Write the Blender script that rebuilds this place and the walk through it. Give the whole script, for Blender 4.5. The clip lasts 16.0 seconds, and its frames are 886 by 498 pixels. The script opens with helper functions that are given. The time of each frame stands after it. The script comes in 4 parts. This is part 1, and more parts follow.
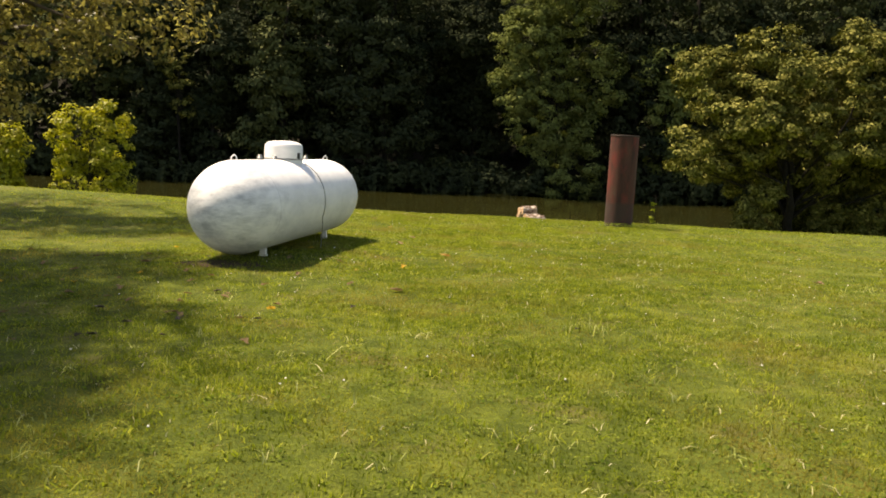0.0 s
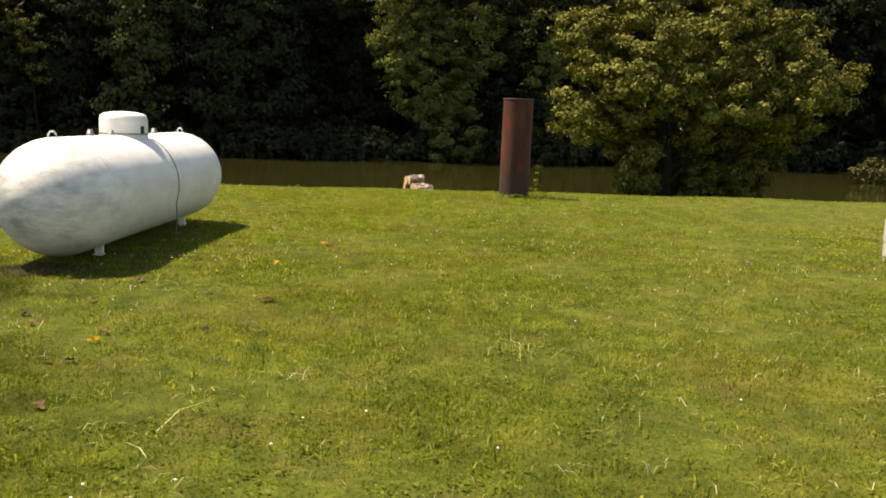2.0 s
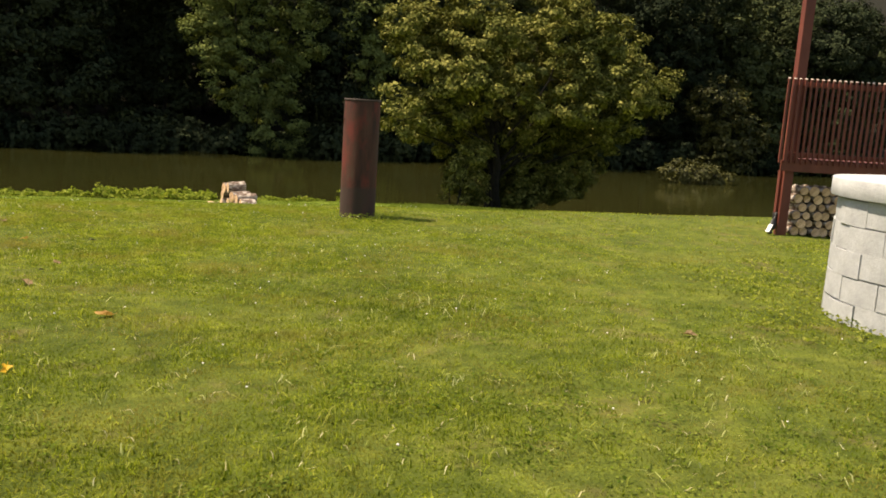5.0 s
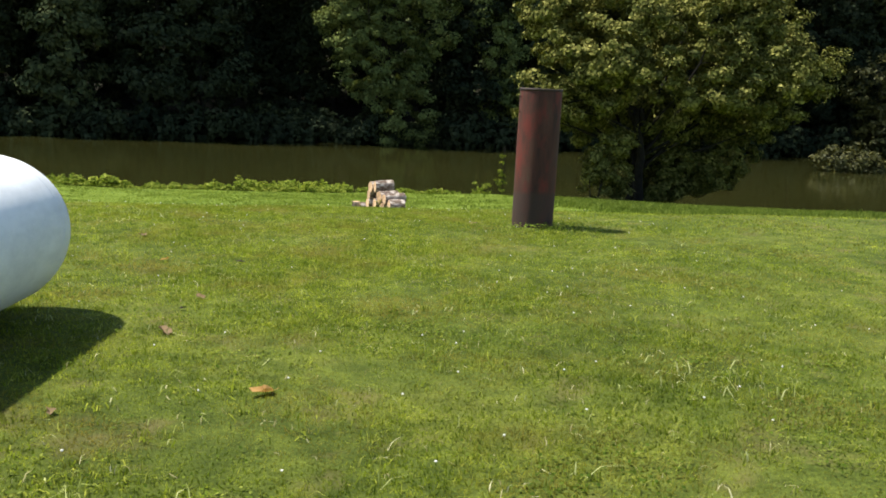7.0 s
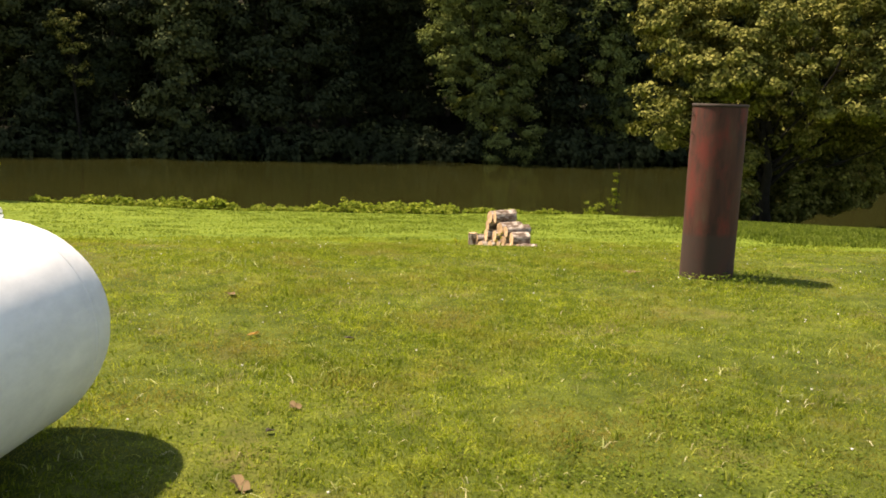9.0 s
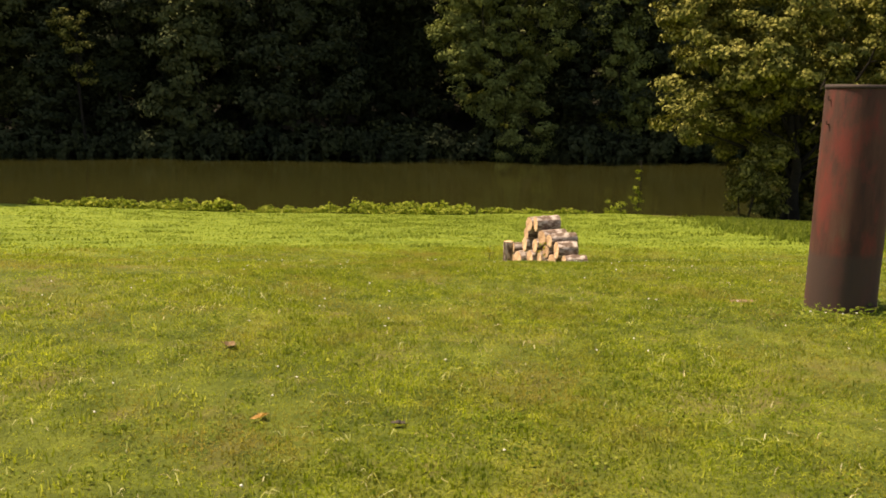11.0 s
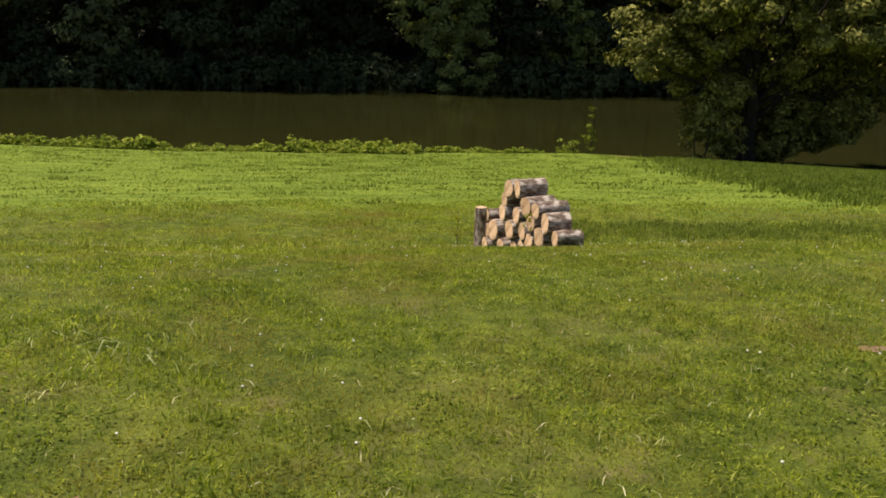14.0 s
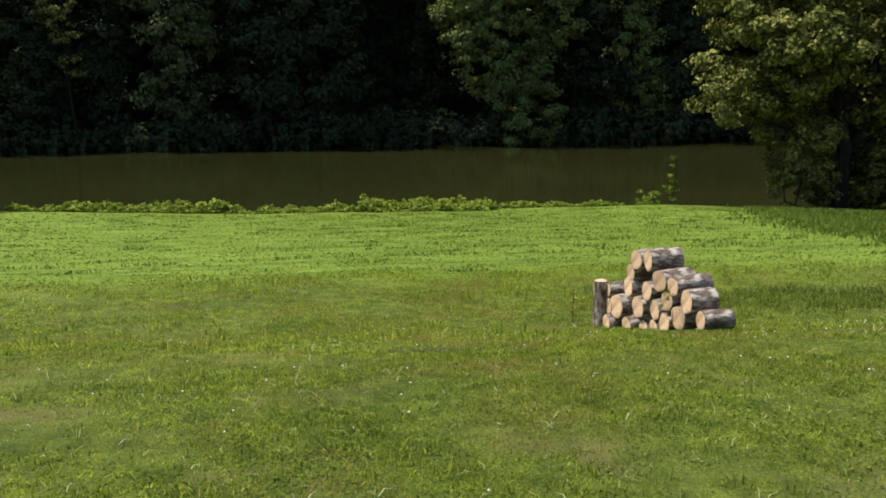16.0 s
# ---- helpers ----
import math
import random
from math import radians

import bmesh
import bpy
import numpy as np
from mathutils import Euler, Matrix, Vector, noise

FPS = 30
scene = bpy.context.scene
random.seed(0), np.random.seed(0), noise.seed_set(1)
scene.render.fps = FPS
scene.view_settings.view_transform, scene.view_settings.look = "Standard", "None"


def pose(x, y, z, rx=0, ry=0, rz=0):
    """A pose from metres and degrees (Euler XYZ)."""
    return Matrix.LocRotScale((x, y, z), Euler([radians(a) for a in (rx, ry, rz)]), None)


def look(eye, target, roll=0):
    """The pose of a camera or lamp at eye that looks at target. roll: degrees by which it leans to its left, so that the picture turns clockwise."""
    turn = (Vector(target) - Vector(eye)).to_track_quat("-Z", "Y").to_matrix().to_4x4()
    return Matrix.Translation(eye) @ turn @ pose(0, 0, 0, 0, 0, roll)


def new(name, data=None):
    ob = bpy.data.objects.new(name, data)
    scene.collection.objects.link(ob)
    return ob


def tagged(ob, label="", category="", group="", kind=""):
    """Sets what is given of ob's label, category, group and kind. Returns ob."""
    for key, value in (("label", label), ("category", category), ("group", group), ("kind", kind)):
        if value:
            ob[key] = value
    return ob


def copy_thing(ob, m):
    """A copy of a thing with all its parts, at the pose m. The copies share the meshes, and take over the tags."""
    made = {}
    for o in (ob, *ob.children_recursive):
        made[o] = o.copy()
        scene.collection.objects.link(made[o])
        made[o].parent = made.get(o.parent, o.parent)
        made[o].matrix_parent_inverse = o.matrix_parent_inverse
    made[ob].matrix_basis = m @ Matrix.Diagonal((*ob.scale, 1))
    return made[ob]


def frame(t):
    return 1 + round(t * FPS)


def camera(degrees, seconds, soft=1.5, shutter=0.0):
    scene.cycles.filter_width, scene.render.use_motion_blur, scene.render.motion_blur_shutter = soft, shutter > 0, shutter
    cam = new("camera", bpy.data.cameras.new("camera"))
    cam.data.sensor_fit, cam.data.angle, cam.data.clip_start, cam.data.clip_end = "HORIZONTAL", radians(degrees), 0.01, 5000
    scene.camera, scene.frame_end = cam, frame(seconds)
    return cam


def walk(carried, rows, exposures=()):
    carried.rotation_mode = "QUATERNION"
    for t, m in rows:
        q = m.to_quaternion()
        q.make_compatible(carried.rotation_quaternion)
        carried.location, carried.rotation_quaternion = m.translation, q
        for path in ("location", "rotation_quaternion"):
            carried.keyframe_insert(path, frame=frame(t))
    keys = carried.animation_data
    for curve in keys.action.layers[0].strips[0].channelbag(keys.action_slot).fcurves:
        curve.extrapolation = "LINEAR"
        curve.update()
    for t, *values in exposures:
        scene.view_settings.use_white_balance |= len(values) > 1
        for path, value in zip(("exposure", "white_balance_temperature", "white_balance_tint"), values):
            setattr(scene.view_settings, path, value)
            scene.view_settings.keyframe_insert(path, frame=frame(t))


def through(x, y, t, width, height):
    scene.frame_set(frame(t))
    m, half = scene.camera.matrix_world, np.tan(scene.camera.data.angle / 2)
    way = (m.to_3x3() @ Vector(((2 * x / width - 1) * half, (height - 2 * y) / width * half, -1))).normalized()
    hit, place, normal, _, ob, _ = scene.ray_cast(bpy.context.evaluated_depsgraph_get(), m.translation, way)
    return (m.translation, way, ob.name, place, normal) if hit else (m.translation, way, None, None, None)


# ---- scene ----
cam = camera(55.9, 16.0, soft=1.8)
METRES, EYE, TILT, LEAN, TURN = 15.2, 1.5, 0.0, 0.0, 0.0
ROWS = [
    (0.0, 0.0, 0.0, 0.0, 0.34, -7.6, -2.53),
    (0.5, 0.0011, 0.0257, -0.0007, -4.11, -7.9, -2.57),
    (1.0, 0.0017, 0.0475, 0.0008, -4.69, -8.43, -3.28),
    (1.5, 0.0001, 0.0729, 0.0034, -5.89, -9.33, -1.29),
    (2.0, 0.0019, 0.0997, 0.0025, -7.75, -9.75, -1.84),
    (2.5, 0.0049, 0.1257, 0.0056, -7.69, -10.28, -2.52),
    (3.0, 0.0082, 0.1596, 0.0059, -9.73, -12.16, -2.88),
    (3.5, 0.0124, 0.1909, 0.0087, -14.83, -11.01, -2.35),
    (4.0, 0.0182, 0.2192, 0.0111, -14.45, -10.08, -2.74),
    (4.2, 0.0205, 0.2305, 0.0121, -16.18, -10.14, -3.77),
    (6.4, 0.0087, 0.3748, 0.0093, -21.55, -8.92, -2.88),
    (6.5, 0.0082, 0.3822, 0.0095, -18.86, -9.45, -2.82),
    (7.0, 0.0056, 0.4191, 0.0106, -11.28, -10.89, -2.39),
    (7.5, 0.0017, 0.4551, 0.0101, -7.5, -9.42, -2.06),
    (8.0, -0.0027, 0.4936, 0.0115, -6.36, -9.98, -1.79),
    (8.5, -0.0016, 0.5288, 0.0119, -3.54, -9.27, -0.86),
    (8.7, -0.0012, 0.5429, 0.0121, -4.48, -9.96, -1.24),
    (11.0, -0.0206, 0.7004, 0.0037, -4.01, -10.18, -0.75),
    (11.5, -0.0179, 0.7337, 0.0036, -6.13, -11.02, -2.94),
    (12.0, -0.0187, 0.7657, 0.0031, -6.54, -11.79, -2.57),
    (12.5, -0.0195, 0.7939, 0.0044, -10.55, -12.75, -2.06),
    (13.0, -0.0176, 0.8235, 0.0046, -9.06, -11.65, -3.8),
    (13.5, -0.0222, 0.8523, 0.0047, -5.02, -12.93, -2.99),
    (14.0, -0.0291, 0.882, 0.0077, -8.17, -14.8, -1.58),
    (14.5, -0.0316, 0.9114, 0.0079, -5.18, -14.66, -1.55),
    (15.0, -0.0391, 0.9357, 0.0084, -2.79, -13.61, -1.38),
    (15.5, -0.0499, 0.96, 0.0094, -4.54, -12.87, -0.24),
    (16.0, -0.0576, 0.987, 0.0072, -4.14, -11.28, 0.62),
]
EXPOSURES = [(0.0, 1.0, 8700, 15), (1.2, 1.04, 8800, 14), (2.0, 0.86, 8800, 14), (3.5, 0.66, 9000, 15), (4.2, 0.78, 8800, 14), (6.3, 0.98, 6950, 9), (7.0, 0.92, 6500, 6.5), (7.5, 0.95, 7300, 11), (8.5, 1.12, 8200, 14), (11.0, 0.96, 9200, 19), (11.5, 0.95, 9400, 21), (12.5, 0.68, 9500, 22), (13.5, 0.55, 8300, 16), (14.0, 0.47, 7300, 13), (14.5, 0.28, 6250, 7), (15.0, 0.31, 6050, 5.5), (16.0, 0.54, 6250, 7)]
walk(cam, [(t, pose(0, 0, EYE, TILT, LEAN, TURN) @ pose(METRES * x, METRES * y, METRES * z, 90 + pitch, roll, yaw)) for t, x, y, z, yaw, pitch, roll in ROWS], EXPOSURES)
# ---- world, sun, exposure ----
SUN_DIR = Vector((-0.92, 0.40, 0.0)).normalized()
SUN_EL = radians(62)
world = bpy.data.worlds.new("sky_world")
scene.world = world
world.use_nodes = True
wn = world.node_tree.nodes
sky = wn.new("ShaderNodeTexSky")
sky.sky_type = 'NISHITA'
sky.sun_disc = False
sky.sun_elevation = SUN_EL
sky.sun_rotation = math.atan2(SUN_DIR.x, SUN_DIR.y)
world.node_tree.links.new(sky.outputs[0], wn["Background"].inputs[0])
wn["Background"].inputs[1].default_value = 0.105
sun = new("sun", bpy.data.lights.new("sun", 'SUN'))
sun.data.energy = 4.9
sun.data.angle = radians(1.4)
sun.data.color = (1.0, 0.955, 0.87)
sun_from = Vector((SUN_DIR.x * math.cos(SUN_EL), SUN_DIR.y * math.cos(SUN_EL), math.sin(SUN_EL)))
sun.matrix_world = look(sun_from * 60, (0, 0, 0))


# ---- materials ----
def nodes_of(name):
    m = bpy.data.materials.new(name)
    m.use_nodes = True
    nt = m.node_tree
    return m, nt, nt.nodes["Principled BSDF"]


def add(nt, kind, **values):
    n = nt.nodes.new(kind)
    for key, v in values.items():
        n.inputs[key.replace("_", " ")].default_value = v
    return n


def noise_tex(nt, scale, detail=4.0, rough=0.6, stretch=None, coord="Object"):
    tc = nt.nodes.new("ShaderNodeTexCoord")
    n = add(nt, "ShaderNodeTexNoise", Scale=scale, Detail=detail, Roughness=rough)
    if stretch:
        mp = nt.nodes.new("ShaderNodeMapping")
        mp.inputs["Scale"].default_value = stretch
        nt.links.new(tc.outputs[coord], mp.inputs[0])
        nt.links.new(mp.outputs[0], n.inputs["Vector"])
    else:
        nt.links.new(tc.outputs[coord], n.inputs["Vector"])
    return n.outputs["Fac"]


def ramp(nt, fac, stops):
    r = nt.nodes.new("ShaderNodeValToRGB")
    e = r.color_ramp.elements
    while len(e) < len(stops):
        e.new(0.5)
    for el, (p, c) in zip(e, stops):
        el.position, el.color = p, (*c, 1)
    nt.links.new(fac, r.inputs[0])
    return r.outputs[0]


def mix(nt, a, b, fac, mode='MIX'):
    n = nt.nodes.new("ShaderNodeMix")
    n.data_type, n.blend_type = 'RGBA', mode
    for sock, v in ((n.inputs[0], fac), (n.inputs[6], a), (n.inputs[7], b)):
        if isinstance(v, (int, float)):
            sock.default_value = v
        elif isinstance(v, tuple):
            sock.default_value = (*v, 1)
        else:
            nt.links.new(v, sock)
    return n.outputs[2]


def bump(nt, bsdf, height, strength, distance=0.02):
    b = add(nt, "ShaderNodeBump", Strength=strength, Distance=distance)
    nt.links.new(height, b.inputs["Height"])
    nt.links.new(b.outputs[0], bsdf.inputs["Normal"])


def surface(name, stops, scale=4.0, fine=40.0, rough=0.7, metal=0.0, bumps=0.3, dist=0.01, stretch=None, fine_amt=0.35):
    """A worn surface: large mottling through a ramp, fine grain over it, fine relief."""
    m, nt, b = nodes_of(name)
    big = ramp(nt, noise_tex(nt, scale, 6, 0.65, stretch), stops)
    small = noise_tex(nt, fine, 5, 0.7, stretch)
    grain = ramp(nt, small, [(0.25, (0.55, 0.55, 0.55)), (0.75, (1.25, 1.25, 1.25))])
    nt.links.new(mix(nt, big, grain, fine_amt, 'MULTIPLY'), b.inputs["Base Color"])
    b.inputs["Roughness"].default_value = rough
    b.inputs["Specular IOR Level"].default_value = 0.12 if rough > 0.85 else 0.4
    b.inputs["Metallic"].default_value = metal
    bump(nt, b, small, bumps, dist)
    return m


def leaf_material(name, dark, mid, light, through=0.35, rough=0.55, patch=0.25, dry=None, vary=False, stretch=None, clump=0.0):
    m, nt, b = nodes_of(name)
    geo = nt.nodes.new("ShaderNodeNewGeometry")
    col = ramp(nt, geo.outputs["Random Per Island"], [(0.0, dark), (0.55, mid), (1.0, light)])
    blot = ramp(nt, noise_tex(nt, patch, 3 if stretch is None else 5, 0.6, stretch), [(0.3, (0.6, 0.65, 0.6)), (0.7, (1.25, 1.2, 1.1))] if stretch is None else [(0.34, (0.25, 0.3, 0.25)), (0.47, (1.0, 1.0, 1.0)), (0.7, (1.3, 1.25, 1.15))])
    col = mix(nt, col, blot, 0.6, 'MULTIPLY')
    if clump:
        col = mix(nt, col, ramp(nt, noise_tex(nt, clump, 4, 0.65), [(0.36, (0.55, 0.62, 0.55)), (0.52, (1.0, 1.0, 1.0)), (0.66, (1.4, 1.34, 1.25))]), 0.85, 'MULTIPLY')
    if vary:
        info = nt.nodes.new("ShaderNodeObjectInfo")
        col = mix(nt, col, ramp(nt, info.outputs["Random"], [(0.0, (0.45, 0.5, 0.55)), (0.6, (0.95, 0.95, 0.95)), (1.0, (1.7, 1.6, 1.35))]), 1.0, 'MULTIPLY')
    if dry:
        worn = ramp(nt, noise_tex(nt, 0.9, 5, 0.65), [(0.47, (0, 0, 0)), (0.66, (0.9, 0.9, 0.9))])
        col = mix(nt, col, dry, worn)
    nt.links.new(col, b.inputs["Base Color"])
    b.inputs["Roughness"].default_value = rough
    b.inputs["Specular IOR Level"].default_value = 0.25 if rough < 0.7 else 0.06
    tr = nt.nodes.new("ShaderNodeBsdfTranslucent")
    nt.links.new(mix(nt, col, (1.3, 1.35, 0.5), 0.5, 'MULTIPLY'), tr.inputs[0])
    mx = nt.nodes.new("ShaderNodeMixShader")
    mx.inputs[0].default_value = through
    nt.links.new(b.outputs[0], mx.inputs[1])
    nt.links.new(tr.outputs[0], mx.inputs[2])
    nt.links.new(mx.outputs[0], nt.nodes["Material Output"].inputs[0])
    return m


def ground_material():
    m, nt, b = nodes_of("turf")
    col = ramp(nt, noise_tex(nt, 0.55, 6, 0.6), [(0.3, (0.060, 0.080, 0.013)), (0.5, (0.090, 0.114, 0.018)), (0.72, (0.128, 0.140, 0.026))])
    fine = noise_tex(nt, 46.0, 7, 0.8)
    col = mix(nt, col, ramp(nt, fine, [(0.34, (0.40, 0.42, 0.36)), (0.5, (0.95, 0.95, 0.95)), (0.66, (1.7, 1.65, 1.5))]), 0.85, 'MULTIPLY')
    col = mix(nt, col, ramp(nt, noise_tex(nt, 4.5, 4, 0.65), [(0.36, (0.6, 0.66, 0.6)), (0.52, (1.0, 1.0, 1.0)), (0.66, (1.35, 1.3, 1.2))]), 0.85, 'MULTIPLY')
    thatch = ramp(nt, noise_tex(nt, 1.3, 5, 0.7), [(0.54, (0, 0, 0)), (0.70, (0.7, 0.7, 0.7))])
    col = mix(nt, col, (0.15, 0.120, 0.048), thatch)
    # mown swathes of the lower terrace; the bank above keeps the darker lawn colour
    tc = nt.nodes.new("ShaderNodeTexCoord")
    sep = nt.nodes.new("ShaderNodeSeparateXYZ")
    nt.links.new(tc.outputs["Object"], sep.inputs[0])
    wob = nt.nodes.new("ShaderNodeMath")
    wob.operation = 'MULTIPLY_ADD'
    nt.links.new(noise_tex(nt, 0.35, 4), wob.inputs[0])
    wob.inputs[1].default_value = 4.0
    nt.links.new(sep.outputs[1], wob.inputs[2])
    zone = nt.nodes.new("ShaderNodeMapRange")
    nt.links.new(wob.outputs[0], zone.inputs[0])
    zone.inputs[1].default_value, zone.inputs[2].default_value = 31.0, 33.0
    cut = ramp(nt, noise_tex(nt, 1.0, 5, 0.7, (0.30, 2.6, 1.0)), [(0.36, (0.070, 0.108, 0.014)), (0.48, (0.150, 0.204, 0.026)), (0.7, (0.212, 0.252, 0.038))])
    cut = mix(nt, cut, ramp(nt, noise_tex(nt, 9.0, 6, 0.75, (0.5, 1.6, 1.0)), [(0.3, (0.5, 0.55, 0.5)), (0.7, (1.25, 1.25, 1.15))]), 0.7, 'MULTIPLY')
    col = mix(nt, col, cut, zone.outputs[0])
    # leaf litter under the woods beyond the river, with deep shade in its colour
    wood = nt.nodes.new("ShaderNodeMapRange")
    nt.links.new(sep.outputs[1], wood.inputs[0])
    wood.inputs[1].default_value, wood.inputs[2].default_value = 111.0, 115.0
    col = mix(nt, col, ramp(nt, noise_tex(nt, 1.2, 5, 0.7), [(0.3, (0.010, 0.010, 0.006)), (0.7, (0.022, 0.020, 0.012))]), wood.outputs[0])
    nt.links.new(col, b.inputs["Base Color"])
    b.inputs["Roughness"].default_value = 0.9
    b.inputs["Specular IOR Level"].default_value = 0.1
    bump(nt, b, fine, 0.6, 0.04)
    return m


def water_material():
    m, nt, b = nodes_of("river_water")
    col = ramp(nt, noise_tex(nt, 0.03, 3, 0.5), [(0.3, (0.017, 0.018, 0.005)), (0.7, (0.026, 0.026, 0.007))])
    nt.links.new(col, b.inputs["Base Color"])
    b.inputs["Roughness"].default_value = 0.06
    b.inputs["IOR"].default_value = 1.33
    bump(nt, b, noise_tex(nt, 0.9, 4, 0.6, (0.5, 1.6, 1.0)), 0.12, 0.1)
    return m


def tank_material():
    m, nt, b = nodes_of("chalky_white_paint")
    col = ramp(nt, noise_tex(nt, 1.6, 6, 0.65), [(0.30, (0.76, 0.76, 0.77)), (0.5, (0.85, 0.85, 0.85)), (0.7, (0.89, 0.89, 0.89))])
    # grey weathering stains, strongest on one end of the shell
    tc = nt.nodes.new("ShaderNodeTexCoord")
    sep = nt.nodes.new("ShaderNodeSeparateXYZ")
    nt.links.new(tc.outputs["Object"], sep.inputs[0])
    near = nt.nodes.new("ShaderNodeMapRange")
    nt.links.new(sep.outputs[1], near.inputs[0])
    near.inputs[1].default_value, near.inputs[2].default_value = -1.2, -2.3
    near.inputs[3].default_value, near.inputs[4].default_value = 0.25, 1.0
    st = ramp(nt, noise_tex(nt, 2.6, 7, 0.72, (1.0, 1.0, 2.6)), [(0.42, (0, 0, 0)), (0.70, (1, 1, 1))])
    amt = nt.nodes.new("ShaderNodeMath")
    amt.operation = 'MULTIPLY'
    nt.links.new(st, amt.inputs[0])
    nt.links.new(near.outputs[0], amt.inputs[1])
    col = mix(nt, col, (0.27, 0.29, 0.32), amt.outputs[0])
    spots = ramp(nt, noise_tex(nt, 14.0, 4, 0.6), [(0.70, (0, 0, 0)), (0.78, (0.5, 0.5, 0.5))])
    col = mix(nt, col, (0.42, 0.36, 0.32), spots)
    nt.links.new(col, b.inputs["Base Color"])
    b.inputs["Roughness"].default_value = 0.55
    bump(nt, b, noise_tex(nt, 30.0, 4), 0.08, 0.004)
    return m


def rust_material():
    m, nt, b = nodes_of("rusted_steel")
    streak = noise_tex(nt, 3.0, 7, 0.7, (2.2, 2.2, 0.35))
    col = ramp(nt, streak, [(0.28, (0.018, 0.009, 0.007)), (0.45, (0.056, 0.018, 0.011)), (0.60, (0.080, 0.030, 0.018)), (0.76, (0.086, 0.060, 0.038))])
    red = ramp(nt, noise_tex(nt, 3.4, 6, 0.7, (1, 1, 0.4)), [(0.48, (0, 0, 0)), (0.62, (0.85, 0.85, 0.85))])
    col = mix(nt, col, (0.150, 0.022, 0.014), red)
    tc = nt.nodes.new("ShaderNodeTexCoord")
    sep = nt.nodes.new("ShaderNodeSeparateXYZ")
    nt.links.new(tc.outputs["Object"], sep.inputs[0])
    wob = nt.nodes.new("ShaderNodeMath")
    wob.operation = 'MULTIPLY_ADD'
    nt.links.new(noise_tex(nt, 3.0, 4), wob.inputs[0])
    wob.inputs[1].default_value = 0.12
    nt.links.new(sep.outputs[2], wob.inputs[2])
    low = nt.nodes.new("ShaderNodeMapRange")
    nt.links.new(wob.outputs[0], low.inputs[0])
    low.inputs[1].default_value, low.inputs[2].default_value = 0.58, 0.52
    low.inputs[4].default_value = 0.75
    # a tide mark of dried mud round the foot of the pipe
    col = mix(nt, col, (0.045, 0.029, 0.023), low.outputs[0])
    nt.links.new(col, b.inputs["Base Color"])
    b.inputs["Roughness"].default_value = 0.72
    b.inputs["Metallic"].default_value = 0.15
    bump(nt, b, noise_tex(nt, 38.0, 6, 0.7), 0.35, 0.006)
    return m


def cut_wood_material():
    m, nt, b = nodes_of("fresh_cut_wood")
    tc = nt.nodes.new("ShaderNodeTexCoord")
    mp = nt.nodes.new("ShaderNodeMapping")
    mp.inputs["Rotation"].default_value = (0, radians(90), 0)
    nt.links.new(tc.outputs["Object"], mp.inputs[0])
    w = add(nt, "ShaderNodeTexWave", Scale=22.0, Distortion=3.0, Detail=3.0)
    w.wave_type, w.rings_direction = 'RINGS', 'Z'
    nt.links.new(mp.outputs[0], w.inputs["Vector"])
    col = ramp(nt, w.outputs["Fac"], [(0.0, (0.50, 0.31, 0.18)), (1.0, (0.72, 0.53, 0.36))])
    info = nt.nodes.new("ShaderNodeObjectInfo")
    col = mix(nt, col, ramp(nt, info.outputs["Random"], [(0, (0.75, 0.68, 0.6)), (1, (1.15, 1.1, 1.05))]), 0.8, 'MULTIPLY')
    col = mix(nt, col, ramp(nt, noise_tex(nt, 6, 5), [(0.38, (0.50, 0.42, 0.33)), (0.56, (1.1, 1.1, 1.1))]), 0.75, 'MULTIPLY')
    nt.links.new(col, b.inputs["Base Color"])
    b.inputs["Roughness"].default_value = 0.8
    return m


M_TURF = ground_material()
M_WATER = water_material()
M_TANK = tank_material()
M_RUST = rust_material()
M_CUT = cut_wood_material()
M_BARK = surface("log_bark", [(0.34, (0.060, 0.040, 0.030)), (0.47, (0.22, 0.155, 0.118)), (0.60, (0.62, 0.54, 0.47))], 15, 50, 0.95, bumps=1.0, dist=0.03, stretch=(0.4, 1, 1))
M_TRUNK = surface("tree_bark", [(0.3, (0.05, 0.04, 0.03)), (0.7, (0.13, 0.11, 0.09))], 3, 22, 0.9, bumps=0.9, dist=0.03, stretch=(1, 1, 0.25))
# tree bark again, with the crowns' shade put into the colour
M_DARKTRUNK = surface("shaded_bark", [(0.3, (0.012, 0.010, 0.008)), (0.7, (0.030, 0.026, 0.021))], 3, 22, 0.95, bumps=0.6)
M_RED = surface("red_brown_stain", [(0.3, (0.110, 0.026, 0.017)), (0.7, (0.180, 0.046, 0.029))], 3, 60, 0.6, bumps=0.2, dist=0.004, stretch=(1, 1, 0.3))
M_ENDGRAIN = surface("pale_sawn_end", [(0.3, (0.42, 0.30, 0.24)), (0.7, (0.62, 0.50, 0.42))], 12, 60, 0.8)
M_BLOCK = surface("whitewashed_block", [(0.26, (0.19, 0.193, 0.196)), (0.42, (0.33, 0.336, 0.342)), (0.7, (0.45, 0.456, 0.462))], 3, 45, 0.95, bumps=0.8, dist=0.008)
M_MORTAR = surface("old_mortar", [(0.36, (0.09, 0.085, 0.08)), (0.48, (0.40, 0.40, 0.40))], 2.6, 60, 0.95, bumps=0.6)
M_SLAB = surface("pale_concrete", [(0.3, (0.36, 0.367, 0.374)), (0.7, (0.50, 0.505, 0.51))], 5, 60, 0.9, bumps=0.4)
